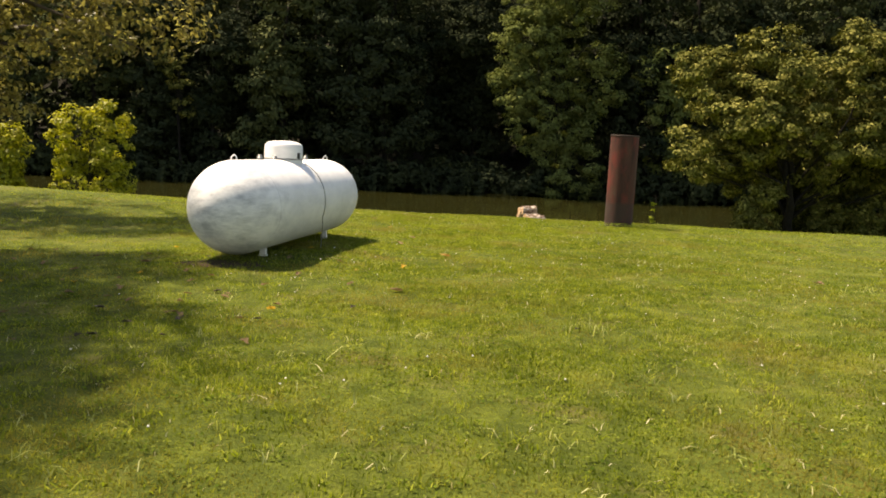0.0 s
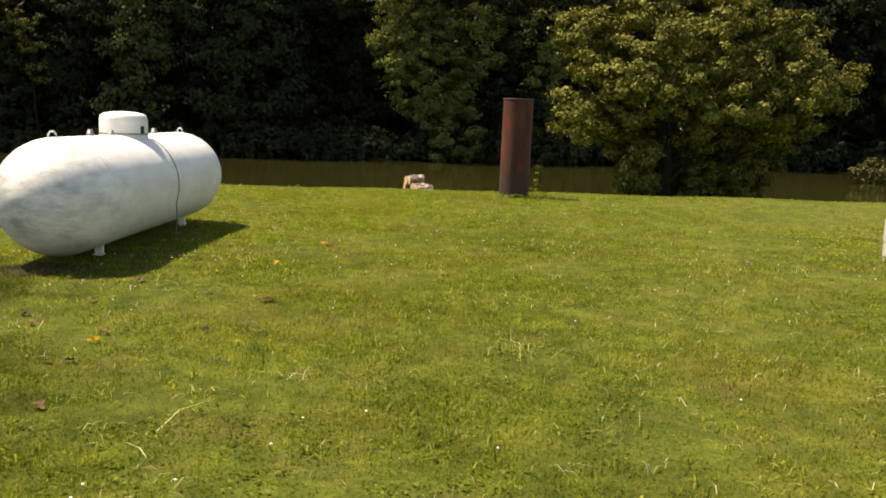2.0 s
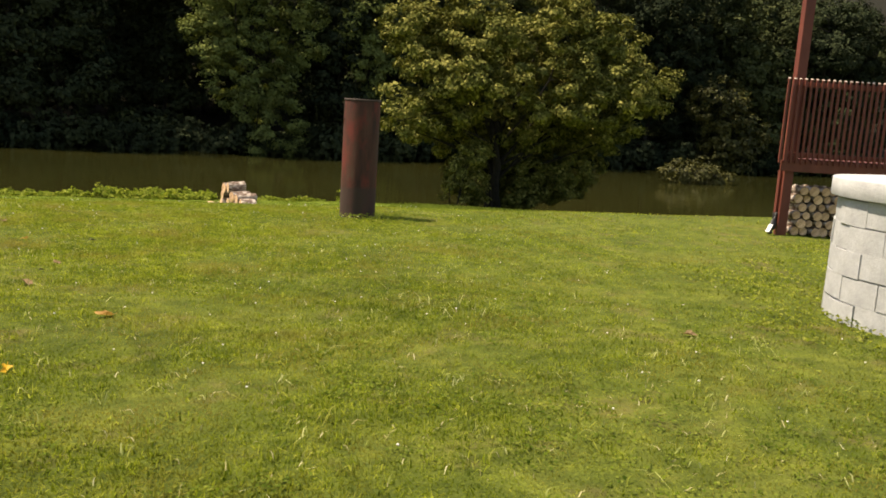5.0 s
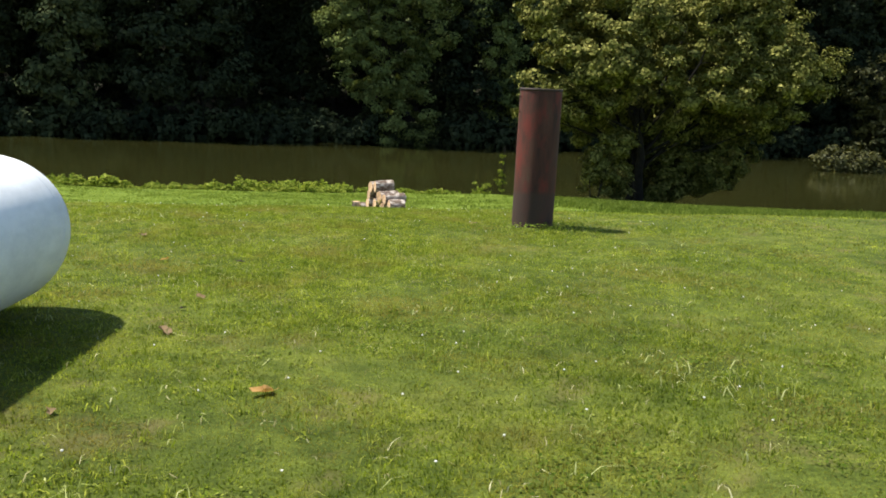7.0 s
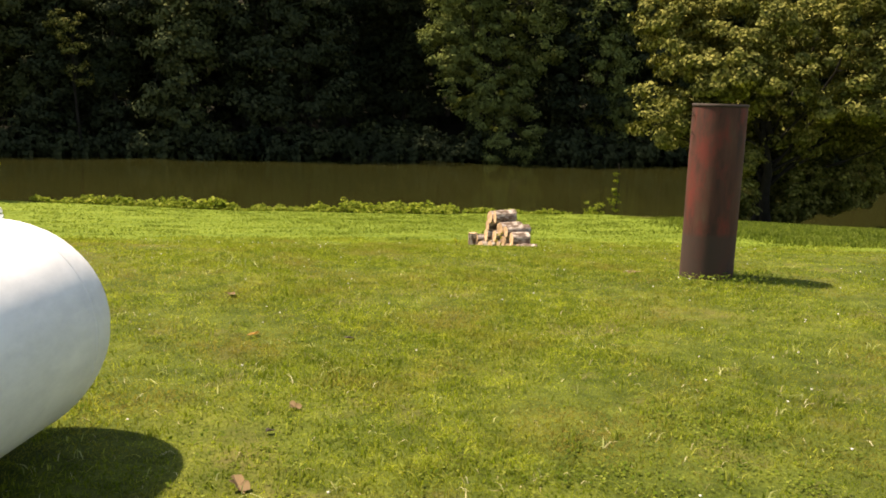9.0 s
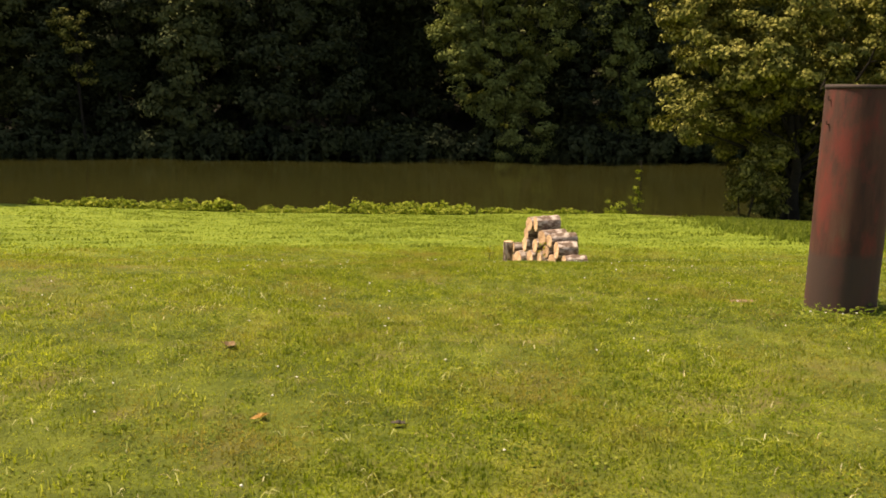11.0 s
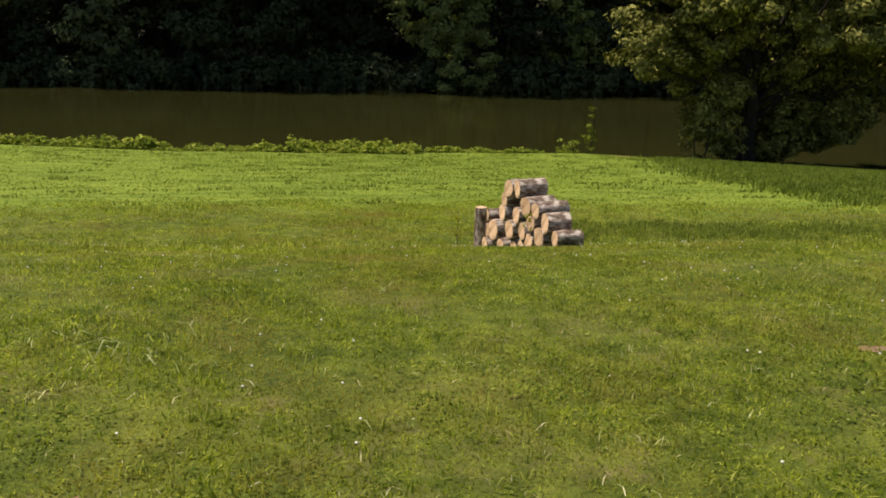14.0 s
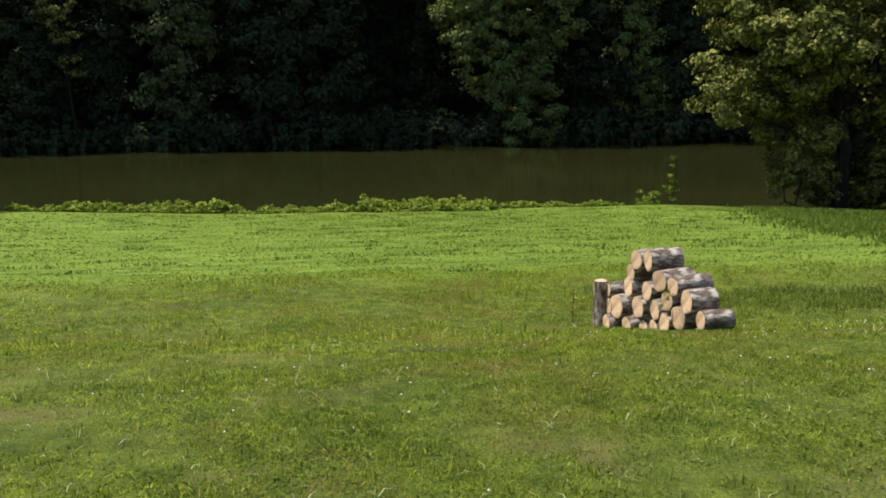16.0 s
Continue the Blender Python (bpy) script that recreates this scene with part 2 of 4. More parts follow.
M_WHITE = surface("plain_white", [(0.3, (0.65, 0.65, 0.65)), (0.7, (0.8, 0.8, 0.8))], 5, 40, 0.4, bumps=0.1)
M_BLACK = surface("black_plastic", [(0.3, (0.012, 0.012, 0.013)), (0.7, (0.03, 0.03, 0.03))], 8, 50, 0.5, bumps=0.1)
M_STEEL = surface("dull_steel", [(0.3, (0.22, 0.22, 0.21)), (0.7, (0.42, 0.41, 0.39))], 12, 60, 0.45, metal=0.7, bumps=0.2)
# bare earth with the shade below the tank worked into its brown
M_SHADESOIL = surface("shaded_bare_soil", [(0.3, (0.032, 0.023, 0.015)), (0.7, (0.085, 0.058, 0.034))], 6, 40, 0.95, bumps=0.8)
M_SCRAPE = surface("dry_scraped_soil", [(0.3, (0.13, 0.085, 0.05)), (0.7, (0.30, 0.20, 0.12))], 14, 60, 0.95, bumps=0.8)
M_GRASS = leaf_material("grass_blade", (0.098, 0.136, 0.016), (0.186, 0.234, 0.023), (0.330, 0.350, 0.062), 0.58, 0.8, 0.6, (0.26, 0.21, 0.06), clump=4.5)
# the lawn blade colour made lighter, for blades past y 13
M_LIGHTGRASS = leaf_material("lighter_grass_blade", (0.116, 0.160, 0.017), (0.226, 0.280, 0.028), (0.410, 0.430, 0.084), 0.58, 0.8, 0.6, (0.28, 0.23, 0.065), clump=4.5)
M_TERRACE = leaf_material("terrace_grass", (0.088, 0.130, 0.018), (0.148, 0.200, 0.027), (0.228, 0.270, 0.052), 0.52, 0.8, 0.9, stretch=(0.32, 2.4, 1.0))
M_TUFT = leaf_material("coarse_grass", (0.12, 0.16, 0.020), (0.20, 0.24, 0.030), (0.38, 0.39, 0.10), 0.6, 0.75, 0.7)
M_DEEP = leaf_material("deep_green_grass", (0.085, 0.120, 0.022), (0.120, 0.160, 0.028), (0.175, 0.210, 0.046), 0.5, 0.8, 0.7)
M_PALE = leaf_material("pale_grass", (0.22, 0.26, 0.07), (0.34, 0.37, 0.14), (0.55, 0.55, 0.28), 0.35, 0.7, 0.7)
M_CLOVER = leaf_material("broadleaf_weed", (0.08, 0.135, 0.018), (0.15, 0.20, 0.026), (0.28, 0.31, 0.07), 0.5, 0.75, 0.8, clump=3.0)
M_BIG = leaf_material("maple_leaf", (0.058, 0.066, 0.015), (0.125, 0.128, 0.031), (0.290, 0.268, 0.082), 0.08, 0.8)
M_OLIVE = leaf_material("olive_leaf", (0.034, 0.036, 0.008), (0.056, 0.056, 0.011), (0.095, 0.088, 0.018), 0.12, 0.6)
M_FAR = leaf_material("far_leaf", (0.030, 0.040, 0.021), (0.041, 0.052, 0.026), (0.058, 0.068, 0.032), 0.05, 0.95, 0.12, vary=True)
M_FARLIGHT = leaf_material("willow_leaf", (0.092, 0.112, 0.034), (0.125, 0.150, 0.044), (0.185, 0.205, 0.064), 0.12, 0.9, 0.15)
M_YELLOW = leaf_material("yellowgreen_leaf", (0.16, 0.175, 0.014), (0.30, 0.30, 0.024), (0.47, 0.43, 0.055), 0.4, 0.5, 0.5)
M_NEARLEAF = leaf_material("brownish_leaf", (0.090, 0.074, 0.028), (0.175, 0.150, 0.052), (0.37, 0.33, 0.14), 0.55, 0.35, 0.5)
M_VINE = leaf_material("vine_leaf", (0.09, 0.13, 0.016), (0.17, 0.225, 0.024), (0.36, 0.38, 0.075), 0.3, 0.8, 0.4)
M_DEAD = leaf_material("dead_leaf", (0.14, 0.09, 0.05), (0.27, 0.19, 0.11), (0.48, 0.38, 0.25), 0.2, 0.7, 3.0)
M_TAN = leaf_material("fallen_tan_leaf", (0.42, 0.23, 0.08), (0.55, 0.33, 0.13), (0.68, 0.46, 0.24), 0.2, 0.7, 3.0)
M_GOLD = leaf_material("fallen_yellow_leaf", (0.5, 0.28, 0.02), (0.6, 0.36, 0.03), (0.65, 0.42, 0.05), 0.2, 0.6, 3.0)
M_FLOWER = surface("clover_flower", [(0.3, (0.62, 0.60, 0.54)), (0.7, (0.78, 0.76, 0.70))], 60, 200, 0.8)


# ---- building helpers ----
def finish(name, bm, material, smooth=False):
    me = bpy.data.meshes.new(name)
    bm.to_mesh(me)
    bm.free()
    if material:
        me.materials.append(material)
    if smooth:
        me.polygons.foreach_set("use_smooth", [True] * len(me.polygons))
    return me


def part(name, bm, material, parent, label="", smooth=False):
    ob = new(name, finish(name, bm, material, smooth))
    ob.parent = parent
    if label:
        tagged(ob, label)
    return ob


def empty(name, m):
    ob = new(name)
    ob.empty_display_size = 0.2
    ob.matrix_world = m
    return ob


def box(bm, size, at=(0, 0, 0), turn=None, bevel=0.0):
    m = Matrix.Translation(at) @ (turn or Matrix()) @ Matrix.Diagonal((*size, 1))
    made = bmesh.ops.create_cube(bm, size=1.0, matrix=m)
    if bevel:
        edges = list({e for v in made["verts"] for e in v.link_edges})
        bmesh.ops.bevel(bm, geom=edges, offset=bevel, segments=2, affect='EDGES', profile=0.6)
    return bm


def tube(bm, points, radii, sides=10, caps=True):
    """A tapered tube along points."""
    rings = []
    for i, p in enumerate(points):
        p = Vector(p)
        a = Vector(points[max(i - 1, 0)])
        b = Vector(points[min(i + 1, len(points) - 1)])
        d = (b - a).normalized()
        u = d.orthogonal().normalized() if abs(d.z) < 0.95 else Vector((1, 0, 0))
        u = (u - d * u.dot(d)).normalized()
        v = d.cross(u)
        r = radii[i] if hasattr(radii, "__len__") else radii
        rings.append([bm.verts.new(p + (u * math.cos(k * math.tau / sides) + v * math.sin(k * math.tau / sides)) * r) for k in range(sides)])
    for a, b in zip(rings, rings[1:]):
        for k in range(sides):
            bm.faces.new((a[k], a[(k + 1) % sides], b[(k + 1) % sides], b[k]))
    if caps:
        bm.faces.new(rings[0][::-1])
        bm.faces.new(rings[-1])
    return bm


def lathe(bm, profile, sides=48, axis='Z', closed=False):
    """Turns (radius, height) pairs about an axis."""
    rings = []
    for r, h in profile:
        ring = []
        for k in range(sides):
            a = k * math.tau / sides
            p = (r * math.cos(a), r * math.sin(a), h) if axis == 'Z' else (r * math.cos(a), h, r * math.sin(a))
            ring.append(bm.verts.new(p))
        rings.append(ring)
    pairs = list(zip(rings, rings[1:]))
    if closed:
        pairs.append((rings[-1], rings[0]))
    for a, b in pairs:
        for k in range(sides):
            bm.faces.new((a[k], a[(k + 1) % sides], b[(k + 1) % sides], b[k]))
    if not closed:
        bm.faces.new(rings[0][::-1])
        bm.faces.new(rings[-1])
    bmesh.ops.recalc_face_normals(bm, faces=bm.faces)
    return bm


def mesh_from(name, verts, faces, material, smooth=False):
    """A mesh out of numpy vertices and equal-sided faces."""
    me = bpy.data.meshes.new(name)
    n, k = faces.shape
    me.vertices.add(len(verts))
    me.vertices.foreach_set("co", np.ascontiguousarray(verts, dtype=np.float32).ravel())
    me.loops.add(n * k)
    me.loops.foreach_set("vertex_index", faces.astype(np.int32).ravel())
    me.polygons.add(n)
    me.polygons.foreach_set("loop_start", np.arange(0, n * k, k, dtype=np.int32))
    me.update(calc_edges=True)
    me.materials.append(material)
    if smooth:
        me.polygons.foreach_set("use_smooth", np.ones(n, dtype=bool))
    return me


def unit(v):
    return v / np.maximum(np.linalg.norm(v, axis=1, keepdims=True), 1e-9)


def leaves(rng, centers, outward, size, spread=0.8, width=0.55, fold=0.18):
    """Folded four-cornered leaves: vertices and triangles."""
    n = len(centers)
    nor = unit(outward + rng.normal(0, spread, (n, 3)) * .6)
    a = unit(np.cross(nor, rng.normal(0, 1, (n, 3))))
    b = np.cross(nor, a)
    s = (size * rng.uniform(0.6, 1.3, n))[:, None]
    base, tip = centers - a * s * 0.5, centers + a * s * 0.5
    l = centers + b * s * width * 0.5 + nor * s * fold
    r = centers - b * s * width * 0.5 + nor * s * fold
    v = np.stack([base, r, tip, l], 1).reshape(-1, 3)
    i = np.arange(n)[:, None] * 4
    f = np.concatenate([i + np.array([[0, 1, 2]]), i + np.array([[0, 2, 3]])], 0)
    return v, f


def crown_points(rng, blobs, clumps, per, clump_r, inner=0.25, flat=0.62):
    """Leaf places in clumps spread over uneven ellipsoids (centre, radii)."""
    vol = np.array([(r[0] * r[1] + r[1] * r[2] + r[0] * r[2]) for _, r in blobs], float)
    pick = rng.choice(len(blobs), clumps, p=vol / vol.sum())
    c = np.array([b[0] for b in blobs], float)[pick]
    r = np.array([b[1] for b in blobs], float)[pick]
    d = unit(rng.normal(0, 1, (clumps, 3)))
    depth = np.where(rng.random(clumps) < inner, rng.uniform(0.35, 0.85, clumps), rng.uniform(0.84, 1.06, clumps))[:, None]
    k = c + d * r * depth
    out = unit(d / r)
    q = rng.normal(0, 1, (clumps, per, 3))
    q = q / np.linalg.norm(q, axis=2, keepdims=True) * (rng.random((clumps, per, 1)) ** 0.45)
    rad = clump_r * rng.uniform(0.55, 1.35, (clumps, 1, 1))
    pts = k[:, None, :] + q * rad * np.array([1, 1, flat])
    o = unit((out[:, None, :] * 0.6 + q * 0.9 + np.array([0, 0, 0.55])).reshape(-1, 3))
    return pts.reshape(-1, 3), o


# ---- ground ----
PY = np.array([-700, -60, -20, 0, 5, 10, 12.5, 14, 17.5, 19.5, 20.8, 22.3, 23.7, 25.7, 28, 31, 45, 56, 58.5, 60.5, 63, 67, 80, 111, 124, 128, 133, 146, 161, 195, 260, 700], float)
PZ = np.array([4, 1.6, .5, .11, .035, -.065, -.13, -.145, -.15, -.25, -.40, -.71, -1.07, -1.64, -1.86, -2.05, -3.55, -4.72, -4.95, -5.4, -6.6, -7.6, -8.2, -8.2, -7.2, -6.3, -5.2, -3.0, 3, 34, 60, 90], float)
_ys = np.linspace(-700, 700, 14001)
_zs = np.interp(_ys, PY, PZ)
_zs = np.convolve(np.pad(_zs, 6, mode='edge'), np.ones(13) / 13, mode='valid')


def gz(x, y):
    """Height of the ground."""
    x, y = np.asarray(x, float), np.asarray(y, float)
    z = np.interp(y, _ys, _zs)
    side = np.clip(x - 14, 0, 40) * 0.052 * np.clip((y - 25) / 33, 0, 1) * np.clip((75 - y) / 12, 0, 1)
    left = np.clip(-8 - x, 0, 30) * 0.035 * np.clip((y - 25) / 33, 0, 1) * np.clip((75 - y) / 12, 0, 1)
    und = 0.018 * np.sin(x * 1.1 + 0.6 * np.sin(y * 0.7)) * np.cos(y * 0.9 + 0.4 * x) + 0.05 * np.sin(x * 0.23 + 1) * np.sin(y * 0.21)
    side = side - .075 * np.exp(-((x + 2.4) / 1.3) ** 2 - ((y - 10.8) / 2.6) ** 4)
    side = side + np.clip(x - 4.2, 0, 9) * .018 * np.clip((y - 10) / 6, 0, 1) * np.clip((40 - y) / 14, 0, 1)
    left = left + np.clip(-3 - x, 0, 8) * .02 * np.clip((y - 13) / 5, 0, 1) * np.clip((24 - y) / 4, 0, 1)
    return z - side + left + und * np.clip((y + 5) / 8, 0.3, 1)


def g1(x, y):
    return float(gz(x, y))


def axis_steps(lo, hi, fine_lo, fine_hi, step):
    fine = np.arange(fine_lo, fine_hi + 1e-6, step)
    grow = lambda far: np.cumsum(step * 1.12 ** np.arange(1, 200))
    up = fine_hi + grow(hi)
    dn = fine_lo - grow(lo)
    return np.concatenate([np.append(dn[dn > lo], lo)[::-1], fine, np.append(up[up < hi], hi)])


xs = axis_steps(-700, 700, -14, 18, 0.35)
ys = np.concatenate([axis_steps(-700, 27, -2, 27, 0.3), np.arange(27.6, 72, 0.7), axis_steps(72.5, 700, 72.5, 73, 0.9)])
ys = np.unique(np.round(ys, 3))
gx, gy = np.meshgrid(xs, ys)
gv = np.stack([gx, gy, gz(gx, gy)], 2).reshape(-1, 3)
nx, ny = len(xs), len(ys)
i0 = (np.arange(ny - 1)[:, None] * nx + np.arange(nx - 1)[None, :]).ravel()
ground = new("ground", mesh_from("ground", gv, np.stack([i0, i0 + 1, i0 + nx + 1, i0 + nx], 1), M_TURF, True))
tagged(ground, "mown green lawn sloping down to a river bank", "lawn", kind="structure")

bm = bmesh.new()
bmesh.ops.create_grid(bm, x_segments=2, y_segments=2, size=1, matrix=Matrix.Translation((0, 98, -6.5)) @ Matrix.Diagonal((600, 39, 1, 1)))
tagged(new("water", finish("water", bm, M_WATER)), "murky brown-green river with faint ripples", "river", kind="structure")


# ---- propane tank ----
def build_tank():
    cx, cy, cz = -2.095, 10.927, 0.597
    turn = -8.5
    tank = empty("propane_tank", pose(cx, cy, g1(cx, cy), -1.0, 0, turn))
    tagged(tank, "large white steel propane tank with grey weathering stains on the lawn", "gas tank")
    lift = cz - g1(cx, cy)
    R, H, CAP = 0.530, 2.182, 0.55
    bm = bmesh.new()
    prof = []
    straight = H - CAP
    for k in range(13):
        a = k / 12 * math.pi / 2
        prof.append((max(R * math.sin(a), 0.004), -straight - CAP * math.cos(a)))
    prof += [(R, -straight * 0.5), (R, 0), (R, straight * 0.5)]
    for k in range(13):
        a = k / 12 * math.pi / 2
        prof.append((max(R * math.cos(a), 0.004), straight + CAP * math.sin(a)))
    lathe(bm, prof, 64, 'Y')
    shell = part("shell", bm, M_TANK, tank, smooth=True)
    shell.location = (0, 0, lift)
    for s in (-1, 1):
        bm = bmesh.new()
        lathe(bm, [(R - .001, s * straight - .014), (R + .0015, s * straight - .006), (R + .0015, s * straight + .006), (R - .001, s * straight + .014)], 64, 'Y', True)
        part("weld_seam", bm, M_TANK, tank, smooth=True).location = (0, 0, lift)
        # lifting lug, a bent rod
        bm = bmesh.new()
        pts = [(-.038 * math.cos(a), 0, .014 + .05 * math.sin(a)) for a in np.linspace(-.25, math.pi + .25, 12)]
        tube(bm, pts, 0.0085, 8)
        part("lifting_lug", bm, M_TANK, tank, smooth=True).matrix_local = pose(0, s * 1.72, lift + R - .012, 0, 0, 55)
        # a foot: saddle plate, web and base
        for w in (-.17, .17):
            bm = bmesh.new()
            box(bm, (.075, .05, lift - .36), (w, 0, (lift - .36) / 2 - .03), bevel=.006)
            box(bm, (.095, .07, .012), (w, 0, .004), bevel=.003)
            part("leg", bm, M_TANK, tank, "white-painted steel foot").location = (0, s * 1.22, 0)
    bm = bmesh.new()
    lathe(bm, [(.235, -.12), (.243, .0), (.243, .155), (.234, .192), (.205, .218), (.12, .236), (.01, .242)], 40)
    dome = part("valve_hood", bm, M_TANK, tank, "rounded white steel valve hood", True)
    dome.location = (0, -.12, lift + R)
    bm = bmesh.new()
    lathe(bm, [(.244, .0), (.249, .004), (.249, .016), (.244, .020)], 40, 'Z', True)
    part("hood_rim", bm, M_STEEL, dome, smooth=True)
    bm = bmesh.new()
    box(bm, (.014, .05, .075), (.228, -.083, .055), pose(0, 0, 0, 0, 0, -20), bevel=.004)
    part("hood_latch", bm, M_BLACK, dome, "black latch opening")
    for y, h in ((-.95, .055), (.78, .05), (-.45, .04)):
        bm = bmesh.new()
        lathe(bm, [(.034, -.03), (.034, h * .6), (.026, h * .62), (.026, h), (.02, h + .006)], 16)
        part("fitting", bm, M_STEEL, tank, "small capped steel fitting", True).location = (0, y, lift + R)
    bm = bmesh.new()
    arc = [((R + .012) * math.sin(a), .02 + .02 * math.sin(a * 3), (R + .012) * math.cos(a)) for a in np.linspace(.45, 1.95, 18)]
    last = arc[-1]
    arc += [(last[0] + .0, last[1] + .02, last[2] - .10), (last[0] - .02, last[1] + .03, -lift - .05)]
    tube(bm, arc, .006, 8)
    part("gas_line", bm, M_STEEL, tank, "thin grey gas line running down the side", True).location = (0, 0, lift)
    return tank


build_tank()


# ---- rusty pipe ----
def build_pipe():
    x, y = 3.645, 17.45
    base = g1(x, y)
    pipe = empty("steel_pipe", pose(x, y, base, 0.3, 0.4, 0))
    tagged(pipe, "upright rusty red-brown steel pipe standing in the lawn", "steel pipe")
    R, top = 0.287, 1.71 - base
    bm = bmesh.new()
    up = [-.15 + k * (top + .14) / 16 for k in range(17)]
    lathe(bm, [(R, h) for h in up] + [(R, top - .004), (R, top), (R - .013, top), (R - .013, top - .004)] + [(R - .013, h) for h in up[::-1]], 64, 'Z', True)
    for v in bm.verts:
        k = noise.noise(v.co * 2.3) * .006
        v.co.x *= 1 + k
        v.co.y *= 1 + k
    part("pipe_wall", bm, M_RUST, pipe, smooth=True)
    bm = bmesh.new()
    lathe(bm, [(R + .001, top - .028), (R + .007, top - .024), (R + .007, top + .006), (R - .02, top + .006)], 48, 'Z', True)
    part("rim", bm, surface("dark_rust", [(0.3, (.02, .015, .013)), (0.7, (.06, .038, .03))], 6, 40, .8), pipe, "dark rusted rolled rim", True)
    for h, a in ((top - .12, 186), (top - .32, 188)):
        bm = bmesh.new()
        tube(bm, [(R - .01, 0, 0), (R + .022, 0, 0), (R + .026, 0, .012), (R + .024, 0, .03)], .006, 8)
        part("hook", bm, M_RUST, pipe, "small bent steel hook").matrix_local = pose(0, 0, h, 0, 0, a)
    return pipe


build_pipe()


# ---- stacked logs ----
def build_log(name, end, r, length, turn, tilt, seed, label, group, standing=False, cat="log"):
    rng = random.Random(seed)
    log = empty(name, pose(*end, 0, tilt, turn))
    tagged(log, label, cat, group)
    sides, rows = (26, 11) if seed < 60 else (16, 4)
    bm = bmesh.new()
    rings = []
    for i in range(rows):
        h = i / (rows - 1) * length
        ring = []
        for k in range(sides):
            a = k * math.tau / sides
            q = r * (1 + .12 * noise.noise(Vector((math.cos(a) * 1.2 + seed, math.sin(a) * 1.2, h * 2))) + .20 * max(0, noise.noise(Vector((math.cos(a) * 3.2, math.sin(a) * 3.2 + seed, h * 11))) - .05) * (0 < i < rows - 1))
            ring.append(bm.verts.new((h, q * math.cos(a), q * math.sin(a))))
        rings.append(ring)
    for a, b in zip(rings, rings[1:]):
        for k in range(sides):
            bm.faces.new((a[k], b[k], b[(k + 1) % sides], a[(k + 1) % sides]))
    ends = [[v.co.copy() for v in rings[0]], [v.co.copy() for v in rings[-1]]]
    bmesh.ops.recalc_face_normals(bm, faces=bm.faces)
    part("bark", bm, M_BARK, log, smooth=True)
    for n, co in enumerate(ends):
        bm = bmesh.new()
        s = -.004 if n == 0 else .004
        outer = [bm.verts.new((c.x, c.y * .965, c.z * .965)) for c in co]
        inner = [bm.verts.new((c.x + s, c.y * .90, c.z * .90)) for c in co]
        for k in range(sides):
            bm.faces.new((outer[k], outer[(k + 1) % sides], inner[(k + 1) % sides], inner[k]))
        bm.faces.new(inner)
        bmesh.ops.recalc_face_normals(bm, faces=bm.faces)
        part("cut_end", bm, M_CUT, log, "pale sawn end")
    return log


PILE = [(2.298, 24.709, -.538, .123), (2.228, 24.951, -.581, .118), (2.205, 25.09, -.765, .10), (2.184, 25.106, -.962, .121), (2.366, 24.469, -.742, .126), (2.441, 24.208, -.749, .104),
        (2.297, 24.712, -.921, .117), (2.514, 23.95, -.862, .132), (2.109, 25.368, -1.285, .15), (2.246, 24.887, -1.169, .132), (2.351, 24.561, -1.115, .122), (2.412, 24.309, -.952, .104),
        (2.475, 24.089, -1.09, .134), (2.401, 24.347, -1.225, .118), (2.587, 23.696, -1.01, .105), (2.18, 25.119, -1.47, .10), (2.30, 24.80, -1.42, .10), (2.36, 24.60, -1.36, .10)]
for n, (x, y, z, r) in enumerate(PILE):
    build_log("firewood_log", (x, y, z), r * 1.06, (.30 if z < -.84 and y < 24.3 else .41) + .035 * ((n * 7) % 3), 12 + ((n * 5) % 7 - 3) * 2.2, ((n * 3) % 5 - 2) * 1.2, n + 1,
              "sawn log with flaky grey bark in a heap on the grass", "log heap")
zb = g1(1.98, 25.70)
build_log("upright_log", (1.99, 25.70, zb - .05), .092, -1.0 - zb + .04, 0, -90, 40, "upright dark-barked log at the end of the log heap", "log heap")
build_log("firewood_log", (2.06, 25.62, -1.12), .10, .5, 8, 0, 41, "sawn log with flaky grey bark in a heap on the grass", "log heap")
build_log("firewood_log", (2.06, 25.55, -1.33), .11, .5, 8, 0, 42, "sawn log with flaky grey bark in a heap on the grass", "log heap")
build_log("firewood_log", (2.02, 25.50, -1.55), .12, .5, 8, 0, 43, "sawn log with flaky grey bark in a heap on the grass", "log heap")
for n, (x, y) in enumerate(((12.2, 27.0), (12.65, 27.1), (13.0, 26.9), (12.5, 26.8))):
    build_log("firewood_log", (x, y, g1(x, y) + .10), .10, .5, 8 + n * 5, 0, 50 + n, "weathered log lying low in the grass", "fallen logs")


